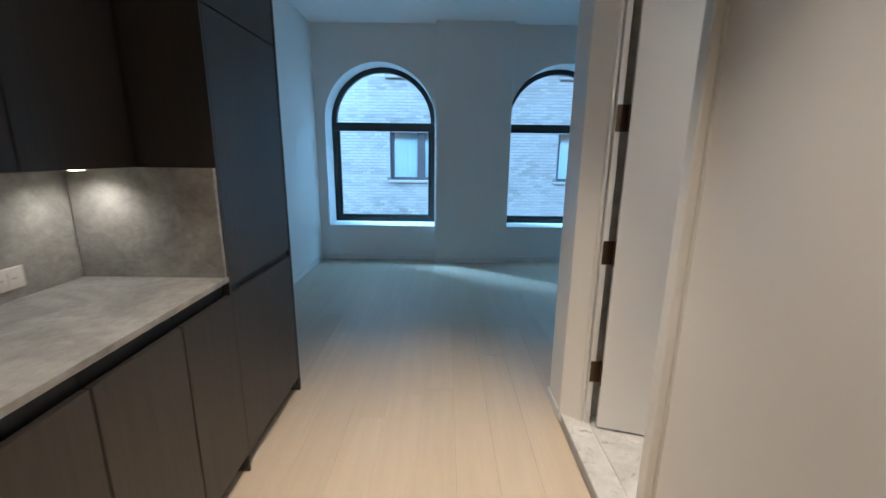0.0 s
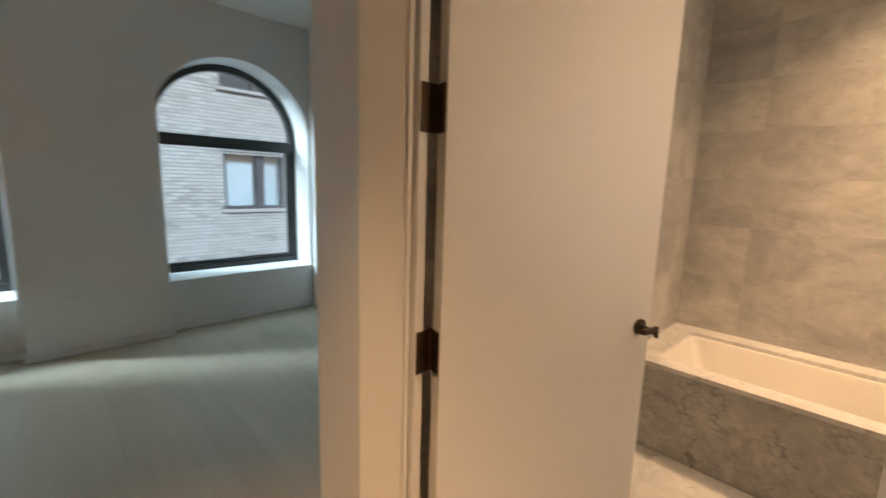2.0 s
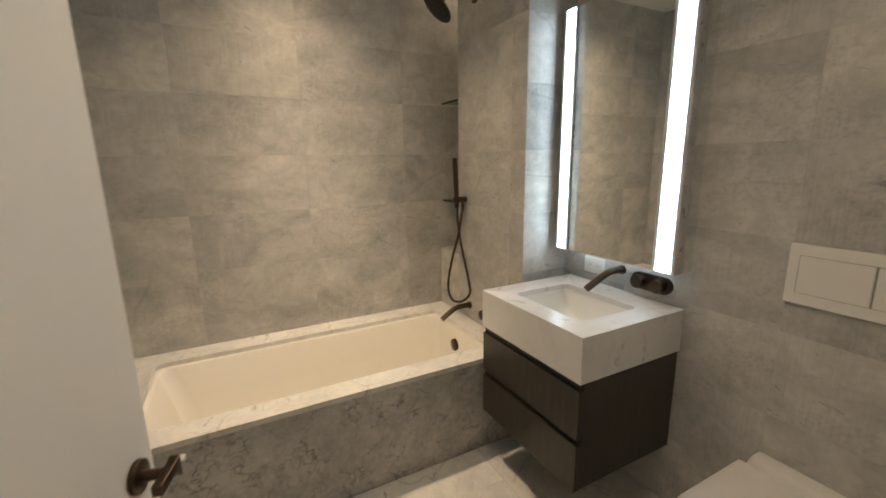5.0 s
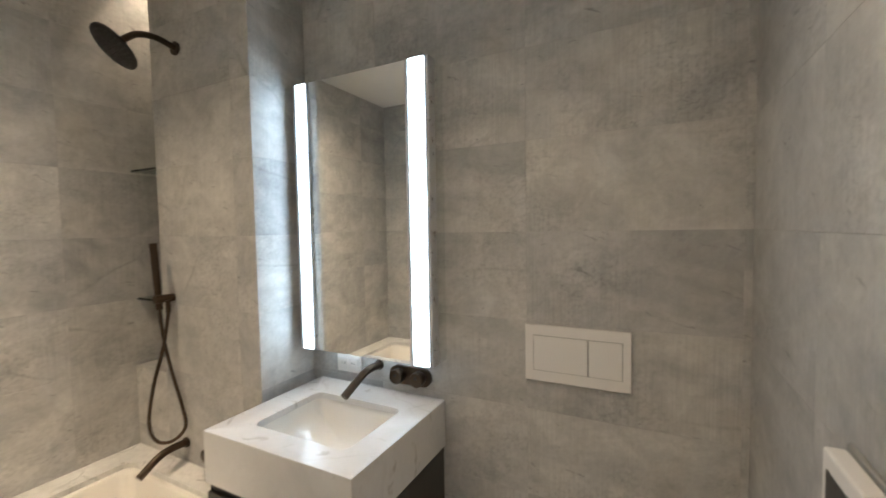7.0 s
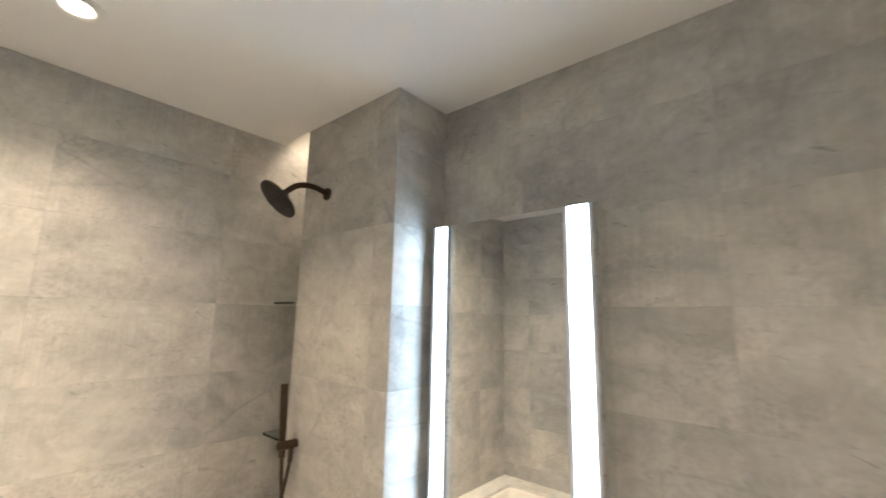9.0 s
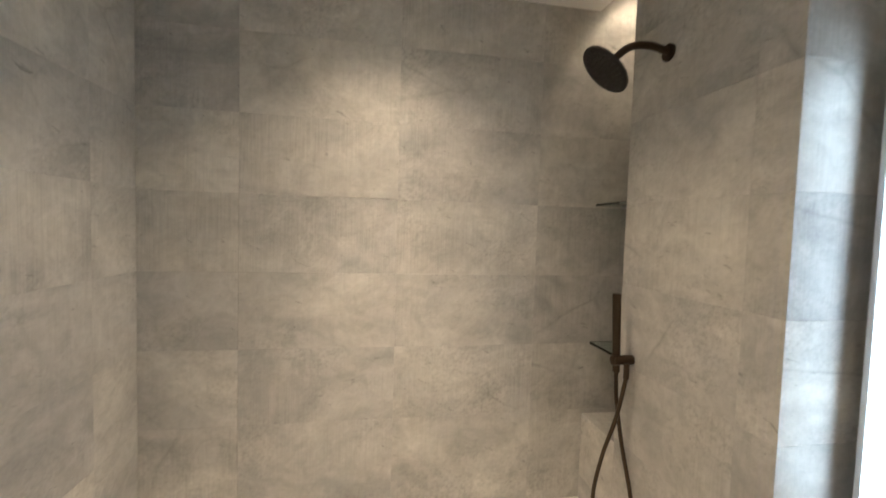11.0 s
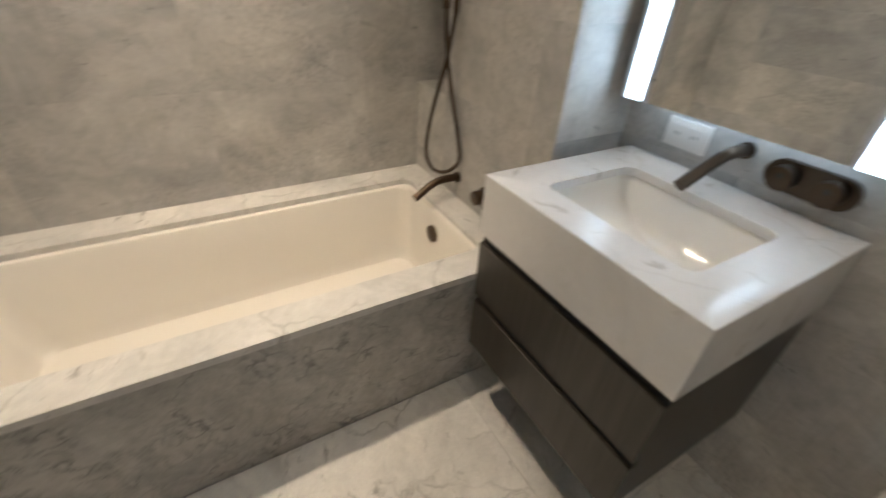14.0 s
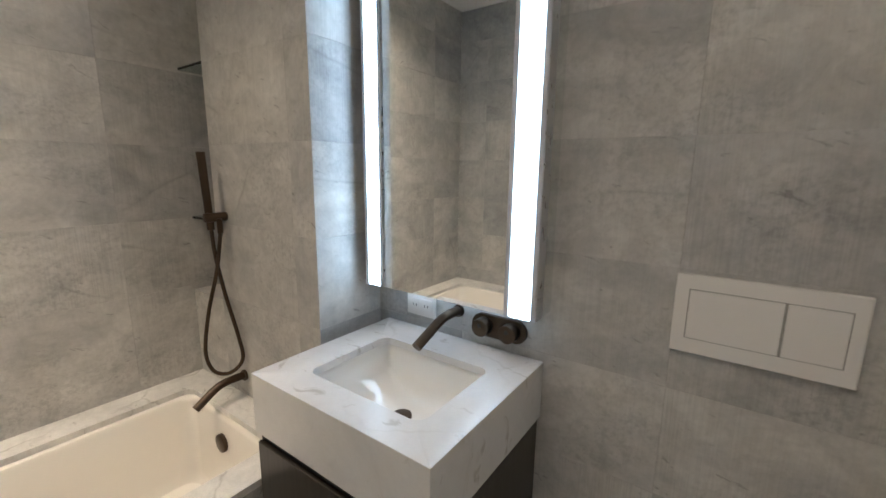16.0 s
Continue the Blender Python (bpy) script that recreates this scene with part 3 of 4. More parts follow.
def outlet(place, along, facing, w, h, label, upright=True):
    """A socket plate with two sockets."""
    o = thing("outlet", place, label, "outlet")
    m = Matrix((along, facing, (0, 0, 1))).transposed().to_4x4()
    m.translation = place
    def put(name, bm, mat):
        bmesh.ops.transform(bm, matrix=m, verts=bm.verts)
        bmesh.ops.recalc_face_normals(bm, faces=bm.faces[:])
        return part(name, bm, mat, o)
    put("plate", block(-w / 2, w / 2, 0.0, 0.007, -h / 2, h / 2, 0.002), PLASTIC)
    iw, ih = (w * 0.34, h * 0.62) if w > h else (w * 0.62, h * 0.34)
    for s in (-1, 1):
        cx, cz = (s * w * 0.2, 0) if w > h else (0, s * h * 0.2)
        put("socket", block(cx - iw / 2, cx + iw / 2, 0.0068, 0.0095, cz - ih / 2, cz + ih / 2, 0.001), PLASTIC)
        bm = bmesh.new()
        for k in (-1, 1):
            block(cx + k * 0.006 - 0.001, cx + k * 0.006 + 0.001, 0.0090, 0.0100, cz - 0.004, cz + 0.004, bm=bm)
        put("slots", bm, DARK_SLOT)
    return o


outlet((KB + 0.001, 1.262, 0.985), (0, -1, 0), (1, 0, 0), 0.115, 0.072, "white plastic socket plate on the stone backsplash")
outlet((0.32, 5.211, 0.455), (-1, 0, 0), (0, -1, 0), 0.07, 0.022, "small white socket plate low on the pier")
outlet((ROOM_W + 0.001, 5.10, 0.42), (0, -1, 0), (1, 0, 0), 0.07, 0.115, "white plastic socket plate low on the wall")


def puck(x, y):
    o = thing("cabinet_light", (x, y, 1.336), "small round light under the wall cabinet", "light", "cabinet lights")
    part("ring", rod((x, y, 1.328), (x, y, 1.337), 0.03, 24), ALUMINIUM, o)
    part("lens", rod((x, y, 1.3265), (x, y, 1.3279), 0.022, 24), LAMP, o)


puck(-1.13, 1.44)
puck(-1.13, 0.85)
puck(-1.13, 0.25)

# ---- bathroom door and its frame ----
frame_ob = thing("door_frame", (0.84, 1.95, 0), "white painted door frame with a moulded stop", "door frame")
frame_ob["kind"] = "structure"
part("jamb", block(HALL_E - 0.004, 0.8745, DOOR_N, DOOR_N + 0.02, 0, DOOR_TOP + 0.02, 0.002), DOOR_PAINT, frame_ob)
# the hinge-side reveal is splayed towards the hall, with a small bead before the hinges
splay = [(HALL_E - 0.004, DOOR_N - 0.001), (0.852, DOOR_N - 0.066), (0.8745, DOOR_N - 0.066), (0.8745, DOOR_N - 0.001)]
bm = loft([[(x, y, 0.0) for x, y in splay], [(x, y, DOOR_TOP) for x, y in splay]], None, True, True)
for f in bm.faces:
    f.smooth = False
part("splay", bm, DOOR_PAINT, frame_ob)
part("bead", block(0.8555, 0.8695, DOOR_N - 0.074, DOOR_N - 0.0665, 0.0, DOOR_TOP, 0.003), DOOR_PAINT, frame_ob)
part("rebate", block(0.8755, 0.9035, DOOR_N - 0.088, DOOR_N + 0.02, 0.0, DOOR_TOP, 0.003), DOOR_PAINT, frame_ob)
part("jamb", block(HALL_E - 0.004, BATH_W + 0.004, DOOR_S - 0.02, DOOR_S, 0, DOOR_TOP + 0.02, 0.002), DOOR_PAINT, frame_ob)
part("stop", block(HALL_E - 0.003, 0.852, DOOR_S + 0.0005, DOOR_S + 0.030, 0, DOOR_TOP, 0.004), DOOR_PAINT, frame_ob)
part("casing", block(0.744, HALL_E - 0.0042, DOOR_S - 0.012, DOOR_S + 0.030, 0, DOOR_TOP + 0.03, 0.004), DOOR_PAINT, frame_ob)
part("head", block(HALL_E - 0.004, BATH_W + 0.004, DOOR_S, DOOR_N, DOOR_TOP, DOOR_TOP + 0.02, 0.002), DOOR_PAINT, frame_ob)

PIN = (0.932, 1.868)
TURN_DOOR = -16.0
door = thing("door_1", (PIN[0], PIN[1], BATH_FLOOR), "plain white painted bathroom door standing open", "door")
door["kind"] = "structure"
door.matrix_basis = pose(PIN[0], PIN[1], 0, 0, 0, TURN_DOOR)
DM = door.matrix_basis.copy()


def door_part(name, bm, mat, parent=None, label=""):
    bmesh.ops.transform(bm, matrix=DM, verts=bm.verts)
    return part(name, bm, mat, parent or door, label)


door_part("leaf", block(0.002, 0.815, -0.045, 0.0, BATH_FLOOR + 0.012, DOOR_TOP - 0.004, 0.002), DOOR_PAINT)
for z in (0.345, 0.955, 1.555, 2.155):
    bm = block(-0.003, 0.0015, -0.040, -0.002, z - 0.056, z + 0.056, 0.0005)
    h = door_part("hinge", bm, HINGE, None, "dark bronze butt hinge")
    part("hinge_leaf", block(0.8785, 0.9220, DOOR_N - 0.091, DOOR_N - 0.0885, z - 0.056, z + 0.056, 0.0005), HINGE, h)
    bm = bmesh.new()
    for k in range(5):
        rod((-0.004, 0.002, z - 0.056 + 0.0224 * k + 0.0006), (-0.004, 0.002, z - 0.056 + 0.0224 * (k + 1) - 0.0006), 0.0075, 14, bm=bm)
    door_part("knuckle", bm, HINGE, h)
    bm = bmesh.new()
    for k in (-0.038, 0.0, 0.038):
        rod((-0.0030, -0.024 + 0.01 * (k == 0), z + k), (-0.0036, -0.024 + 0.01 * (k == 0), z + k), 0.004, 10, bm=bm)
    door_part("screw", bm, BRONZE, h)
HZ = 0.925
for side, y0, d in ((1, -0.045, -1), (-1, 0.0, 1)):
    hd = door_part("handle_rose", rod((0.759, y0, HZ), (0.759, y0 + d * 0.010, HZ), 0.027, 32, bevel=0.002), BRONZE, None, "dark bronze round rose")
    door_part("neck", rod((0.759, y0 + d * 0.010, HZ), (0.759, y0 + d * 0.045, HZ), 0.009, 18), BRONZE, hd)
    # lever: a bar that folds back to the edge in a triangle
    tri = [(0.716, HZ + 0.009), (0.716, HZ - 0.009), (0.769, HZ - 0.008), (0.786, HZ - 0.030), (0.786, HZ + 0.012), (0.769, HZ + 0.009)]
    bm = loft([[(x, y0 + d * 0.040, z) for x, z in tri], [(x, y0 + d * 0.056, z) for x, z in tri]], None, True, True)
    bmesh.ops.bevel(bm, geom=bm.edges[:], offset=0.002, segments=2, profile=0.5, affect="EDGES")
    door_part("lever", bm, BRONZE, hd)
    bm = loft([[(x, y0 + d * 0.0395, z) for x, z in ((0.786, HZ - 0.003), (0.803, HZ - 0.014), (0.803, HZ - 0.001))], [(x, y0 + d * 0.0566, z) for x, z in ((0.786, HZ - 0.003), (0.803, HZ - 0.014), (0.803, HZ - 0.001))]], None, True, True)
    door_part("lever_slot", bm, PLASTIC, hd)

# ---- bath: tub ----
DECK = 0.517
TX0, TX1, TY0, TY1 = 2.500, 3.076, 0.362, 1.814
surround = thing("tub_surround", (2.8, 1.1, BATH_FLOOR), "veined marble deck and front panel around the bathtub", "tub surround")
outer = rounded(2.392, BATH_E - 0.001, COL_Y + 0.001, BATH_N - 0.002, 0.0015, 6)
inner = rounded(TX0, TX1, TY0, TY1, 0.045, 6)
bm = loft([[(x, y, DECK - 0.022) for x, y in outer], [(x, y, DECK) for x, y in outer], [(x, y, DECK) for x, y in inner], [(x, y, DECK - 0.022) for x, y in inner], [(x, y, DECK - 0.022) for x, y in outer]])
part("deck", bm, WHITE_MARBLE, surround)
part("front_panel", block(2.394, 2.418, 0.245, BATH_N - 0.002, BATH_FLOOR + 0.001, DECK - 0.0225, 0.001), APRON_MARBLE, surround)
tub = thing("bathtub", (2.82, 1.08, BATH_FLOOR + 0.02), "white acrylic bathtub set under the marble deck", "bathtub")


def ring(x0, x1, y0, y1, r, z):
    return [(x, y, z) for x, y in rounded(x0, x1, y0, y1, r, 6)]


shell = loft([
    ring(TX0 - 0.05, TX1 + 0.05, TY0 - 0.05, TY1 + 0.05, 0.06, DECK - 0.0225),
    ring(TX0 + 0.003, TX1 - 0.003, TY0 + 0.003, TY1 - 0.003, 0.05, DECK - 0.0225),
    ring(TX0 + 0.010, TX1 - 0.012, TY0 + 0.010, TY1 - 0.012, 0.05, DECK - 0.026),
    ring(TX0 + 0.015, TX1 - 0.017, TY0 + 0.015, TY1 - 0.018, 0.055, DECK - 0.036),
    ring(TX0 + 0.028, TX1 - 0.030, TY0 + 0.022, TY1 - 0.060, 0.06, 0.34),
    ring(TX0 + 0.038, TX1 - 0.044, TY0 + 0.032, TY1 - 0.092, 0.06, 0.205),
    ring(TX0 + 0.042, TX1 - 0.048, TY0 + 0.036, TY1 - 0.100, 0.06, 0.178),
    ring(TX0 + 0.050, TX1 - 0.058, TY0 + 0.046, TY1 - 0.112, 0.06, 0.160),
    ring(TX0 + 0.068, TX1 - 0.078, TY0 + 0.066, TY1 - 0.134, 0.06, 0.152),
    ring(TX0 + 0.120, TX1 - 0.130, TY0 + 0.120, TY1 - 0.190, 0.05, 0.149)], None, False, True)
part("shell", shell, ACRYLIC, tub)
part("foot", block(2.62, 3.0, 0.6, 1.5, BATH_FLOOR - 0.011, 0.145), ACRYLIC, tub)
OV = (2.806, TY0 + 0.026, 0.398)
ov = part("overflow", rod((OV[0], OV[1] - 0.014, OV[2]), (OV[0], OV[1] + 0.006, OV[2]), 0.034, 32, bevel=0.003), BRONZE, tub, "dark bronze round overflow cover")
bm = rod((2.80, TY0 + 0.26, 0.1485), (2.80, TY0 + 0.26, 0.153), 0.032, 28)
part("drain", bm, BRONZE, tub, "dark bronze round drain")

# ---- bath: shower fittings on the pier ----
F = COL_Y
sp = thing("tub_spout", (2.845, F, 0.60), "dark bronze curved tub spout on the tiled pier", "tub spout")
part("pipe", tube(smooth_line([(2.845, F - 0.005, 0.600), (2.845, F + 0.06, 0.602), (2.845, F + 0.11, 0.592), (2.845, F + 0.185, 0.545)], 6), 0.0145, 18), BRONZE, sp)
part("flange", rod((2.845, F, 0.600), (2.845, F + 0.008, 0.600), 0.021, 24), BRONZE, sp)
va = thing("tub_valve", (2.63, F, 0.62), "dark bronze bath mixer with two round knobs", "mixer")


def stadium(x0, x1, z0, z1, y0, y1):
    r = (z1 - z0) / 2 - 0.0002
    o = rounded(x0, x1, z0, z1, r, 10)
    bm = loft([[(x, y0, z) for x, z in o], [(x, y1, z) for x, z in o]], None, True, True)
    return bm


part("plate", stadium(2.555, 2.685, 0.578, 0.642, F, F + 0.010), BRONZE, va)
for x in (2.588, 2.652):
    k = part("knob", rod((x, F + 0.010, 0.61), (x, F + 0.052, 0.61), 0.0255, 30, bevel=0.003), BRONZE, va)
    part("lever_mark", block(x - 0.003, x + 0.003, F + 0.0515, F + 0.0535, 0.614, 0.628), DARK_SLOT, k)

hs = thing("hand_shower", (2.90, F, 1.205), "dark bronze stick hand shower with a hanging hose", "hand shower")
HX = 2.888
part("bracket", rod((HX, F - 0.002, 1.205), (HX, F + 0.075, 1.205), 0.0165, 22, bevel=0.003), BRONZE, hs)
bm = rod((HX + 0.012, F + 0.050, 1.16), (HX + 0.012, F + 0.062, 1.43), 0.0125, 18, 0.0145, 0.002)
part("stick", bm, BRONZE, hs)
part("elbow", rod((HX - 0.022, F + 0.035, 1.15), (HX - 0.022, F + 0.035, 1.20), 0.0095, 16), BRONZE, hs)
hose = smooth_line([(HX + 0.012, F + 0.050, 1.165), (HX + 0.008, F + 0.045, 1.06), (HX - 0.020, F + 0.036, 0.92), (HX - 0.058, F + 0.022, 0.77), (HX - 0.072, F + 0.020, 0.68), (HX - 0.030, F + 0.050, 0.625),
                    (HX + 0.018, F + 0.085, 0.632), (HX + 0.034, F + 0.100, 0.71), (HX + 0.020, F + 0.082, 0.86), (HX - 0.008, F + 0.054, 1.01), (HX - 0.022, F + 0.035, 1.15)], 8)
part("hose", tube(hose, 0.0068, 16), BRONZE, hs)

sh = thing("shower_head", (2.79, F, 2.19), "dark bronze round shower head on a wall arm", "shower head")
part("arm", tube(smooth_line([(2.79, F - 0.004, 2.188), (2.79, F + 0.07, 2.202), (2.79, F + 0.135, 2.190), (2.79, F + 0.185, 2.150)], 6), 0.0115, 16), BRONZE, sh)
part("flange", rod((2.79, F, 2.188), (2.79, F + 0.007, 2.188), 0.026, 26), BRONZE, sh)
ax = Vector((0.12, 0.68, -0.72)).normalized()
c = Vector((2.79, F + 0.192, 2.136))
part("ball", rod(c - ax * 0.015, c + ax * 0.022, 0.018, 20, bevel=0.005), BRONZE, sh)
hd = part("disc", rod(c + ax * 0.020, c + ax * 0.030, 0.083, 40, bevel=0.003), SHOWER_FACE, sh, "near-black round spray plate")
bm = bmesh.new()
sx = ax.orthogonal().normalized()
sy = ax.cross(sx)
for k in range(5):
    for j in range(6 * k or 1):
        a = 2 * math.pi * j / max(1, 6 * k)
        q = c + ax * 0.029 + (sx * math.cos(a) + sy * math.sin(a)) * 0.0165 * k
        rod(q, q + ax * 0.003, 0.0028, 6, bm=bm)
part("nozzles", bm, DARK_SLOT, hd)

for z in (1.742, 1.172):
    g = thing("glass_shelf", (3.1, 0.13, z), "thin clear glass shelf in the shower niche", "shelf", "niche shelves")
    o = [(NICHE_X + 0.002, 0.012), (BATH_E - 0.002, 0.012), (BATH_E - 0.002, 0.24), (NICHE_X + 0.002, 0.24)]
    part("pane", loft([[(x, y, z) for x, y in o], [(x, y, z + 0.009) for x, y in o]], None, True, True), SHELF_GLASS, g)
    for x in (NICHE_X + 0.009, BATH_E - 0.009):
        part("clip", block(x - 0.008, x + 0.008, 0.10, 0.13, z - 0.008, z - 0.0005, 0.001), ALUMINIUM, g)

for name, x, y, r, top_z in (("downlight", 2.785, 1.09, 0.05, BATH_TOP), ("downlight", 2.08, 0.95, 0.05, BATH_TOP), ("downlight", 1.35, 0.95, 0.05, BATH_TOP), ("niche_light", 3.08, 0.15, 0.028, SLOT_TOP)):
    d = thing(name, (x, y, top_z), "round white recessed ceiling downlight, lit", "light", "bathroom downlights")
    prof = [(r * 1.35, 0.0), (r * 1.35, -0.004), (r * 1.0, -0.006), (r * 0.72, -0.001)]
    bm = loft([[(x + q * math.cos(2 * math.pi * k / 36), y + q * math.sin(2 * math.pi * k / 36), top_z + dz) for k in range(36)] for q, dz in prof])
    part("trim", bm, CEILING_PAINT, d)
    part("lens", rod((x, y, top_z - 0.003), (x, y, top_z - 0.0008), r * 0.7, 30), LAMP, d)

# ---- bath: vanity ----
VX0, VX1, VD, VT = 1.768, 2.337, 0.507, 0.870
SX0, SX1, SY0, SY1 = 1.862, 2.230, 0.130, 0.416
vanity = thing("vanity", (2.05, 0.25, 0.30), "wall-hung dark oak vanity unit with two drawers", "vanity")
part("body", block(VX0 + 0.008, VX1 - 0.006, 0.001, VD - 0.026, 0.302, 0.706, 0.001), VANITY_OAK, vanity)
for za, zb in ((0.302, 0.478), (0.502, 0.678)):
    part("drawer_front", block(VX0 + 0.006, VX1 - 0.004, VD - 0.024, VD - 0.003, za, zb, 0.0015), VANITY_OAK, vanity)
for za, zb in ((0.479, 0.501), (0.679, 0.706)):
    part("grip_channel", block(VX0 + 0.007, VX1 - 0.005, VD - 0.0255, VD - 0.014, za, zb), BLACK, vanity)
top = thing("marble_worktop", (2.05, 0.25, 0.707), "thick white veined marble worktop over the vanity, cut for a basin", "worktop")
outer = rounded(VX0, VX1, 0.001, VD, 0.0015, 6)
inner = rounded(SX0, SX1, SY0, SY1, 0.03, 6)
bm = loft([[(x, y, 0.708) for x, y in inner], [(x, y, 0.708) for x, y in outer], [(x, y, VT - 0.001) for x, y in outer], [(x + (0.0015 if x < 2.05 else -0.0015), y - 0.001 * (y > 0.2), VT) for x, y in outer],
           [(x, y, VT) for x, y in inner], [(x, y, VT - 0.022) for x, y in inner]])
part("slab", bm, VANITY_MARBLE, top)
basin = thing("basin", (2.05, 0.25, 0.72), "white porcelain undermount washbasin", "basin")
BX, BY = (SX0 + SX1) / 2, (SY0 + SY1) / 2


def dish(kx, ky, z, r):
    w, d = (SX1 - SX0) / 2 + 0.006, (SY1 - SY0) / 2 + 0.006
    return [(x, y, z) for x, y in rounded(BX - w * kx, BX + w * kx, BY - d * ky, BY + d * ky, r, 8)]


# a trough: gently curved ends, nearly upright back and front
DEPTH = 0.142
rows = [dish(1.0, 1.0, VT - 0.0225, 0.034), dish(0.992, 0.985, VT - 0.027, 0.034)]
for k in range(1, 11):
    u = k / 10
    rows.append(dish(0.985 * math.sqrt(1 - (0.965 * u) ** 2.4), 0.97 - 0.16 * u ** 2 - 0.22 * u ** 8, VT - 0.03 - (DEPTH - 0.03) * u, 0.034 - 0.018 * math.sin(math.pi * u)))
rows.append(dish(0.12, 0.20, VT - DEPTH - 0.003, 0.02))
part("bowl", loft(rows, None, False, True), PORCELAIN, basin)
part("drain", rod((BX + 0.008, BY - 0.018, VT - DEPTH - 0.004), (BX + 0.008, BY - 0.018, VT - DEPTH + 0.008), 0.026, 28, bevel=0.003), BRONZE, basin, "dark bronze drain cap")
fa = thing("basin_faucet", (2.045, 0, 0.945), "dark bronze wall-mounted curved basin spout", "faucet")
part("spout", tube(smooth_line([(2.045, -0.003, 0.957), (2.048, 0.06, 0.958), (2.052, 0.10, 0.945), (2.062, 0.185, 0.898)], 6), 0.0145, 20), BRONZE, fa)
part("flange", rod((2.045, 0, 0.957), (2.045, 0.006, 0.957), 0.019, 22), BRONZE, fa)
bv = thing("basin_valve", (1.9, 0, 0.938), "dark bronze mixer plate with two round knobs", "mixer")
part("plate", stadium(1.818, 1.990, 0.904, 0.970, 0.0, 0.012), BRONZE, bv)
for x in (1.862, 1.947):
    k = part("knob", rod((x, 0.012, 0.937), (x, 0.045, 0.937), 0.026, 30, bevel=0.003), BRONZE, bv)
    part("lever_mark", rod((x, 0.0445, 0.945), (x, 0.0475, 0.945), 0.006, 12), DARK_SLOT, k)
outlet((2.188, 0.0005, 0.946), (-1, 0, 0), (0, 1, 0), 0.115, 0.072, "white plastic socket plate under the mirror cabinet")

# ---- bath: mirror cabinet ----
MX0, MX1, MZ0, MZ1, MY = 1.756, 2.338, 1.015, 2.016, 0.10
mc = thing("mirror_cabinet", (2.05, 0, MZ0), "mirror cabinet with two lit vertical light strips", "mirror cabinet")
part("body", block(MX0 + 0.002, MX1 - 0.002, 0.0005, MY - 0.040, MZ0 + 0.001, MZ1 - 0.001, 0.001), MIRROR, mc, "mirrored side panels")
bm = block(MX0 + 0.0885, MX1 - 0.0785, MY - 0.039, MY - 0.001, MZ0, MZ1, 0.001)
part("mirror_door", bm, MIRROR, mc)
for a, b in ((MX0, MX0 + 0.088), (MX1 - 0.078, MX1)):
    s = part("light_housing", block(a, b, MY - 0.039, MY + 0.002, MZ0, MZ1, 0.001), ALUMINIUM, mc)
    part("light_strip", block(a + 0.015, b - 0.015, MY + 0.0022, MY + 0.006, MZ0 + 0.002, MZ1 - 0.002, 0.002), STRIP, s, "white glowing light strip")
    for xx in (a + 0.0075, b - 0.0075):
        part("glass_edge", block(xx - 0.0065, xx + 0.0065, MY + 0.0022, MY + 0.0045, MZ0 + 0.001, MZ1 - 0.001, 0.001), EDGE_GLASS, s, "grey frosted glass edge")

# unseen glow strip, added to brighten the wall and worktop below the cabinet
part("under_light", block(MX0 + 0.06, MX1 - 0.06, 0.022, 0.040, MZ0 - 0.003, MZ0 + 0.0005, 0.0008), ADDED_STRIP, mc, "slim unseen light added under the mirror cabinet")

# ---- bath: toilet and wall plates ----
fp = thing("flush_plate", (1.326, 0, 1.08), "white flush plate with two push buttons", "flush plate")
part("plate", block(1.174, 1.478, 0.0005, 0.012, 0.993, 1.168, 0.003), PLASTIC, fp)
part("recess", block(1.196, 1.452, 0.0110, 0.0123, 1.0265, 1.1365), SHADOW_LINE, fp)
part("button", block(1.198, 1.288, 0.0118, 0.0142, 1.028, 1.135, 0.002), PLASTIC, fp)
part("button", block(1.2925, 1.450, 0.0118, 0.0142, 1.028, 1.135, 0.002), PLASTIC, fp)
toilet = thing("toilet", (1.326, 0, 0.1), "white wall-hung toilet with a closed lid", "toilet")
CX = 1.326


def dee(w, y0, y1, z, n=18):
    out = [(CX + w, y0, z)]
    d = y1 - y0 - w * 1.15
    for k in range(n + 1):
        a = math.pi * k / n
        out.append((CX + w * math.cos(a), y0 + d + w * 1.15 * math.sin(a), z))
    out.append((CX - w, y0, z))
    return out


part("bowl", loft([dee(0.10, 0.001, 0.30, 0.12), dee(0.13, 0.001, 0.42, 0.18), dee(0.165, 0.001, 0.52, 0.30), dee(0.178, 0.001, 0.55, 0.40), dee(0.178, 0.001, 0.55, 0.412)], None, True, True), PORCELAIN, toilet)
part("seat", loft([dee(0.180, 0.05, 0.555, 0.4135), dee(0.183, 0.05, 0.56, 0.422), dee(0.180, 0.05, 0.555, 0.430)], None, True, True), PLASTIC, toilet)
part("lid", loft([dee(0.180, 0.05, 0.556, 0.4315), dee(0.184, 0.05, 0.561, 0.438), dee(0.182, 0.05, 0.558, 0.447), dee(0.165, 0.06, 0.535, 0.455), dee(0.10, 0.09, 0.45, 0.459)], None, True, True), PLASTIC, toilet)
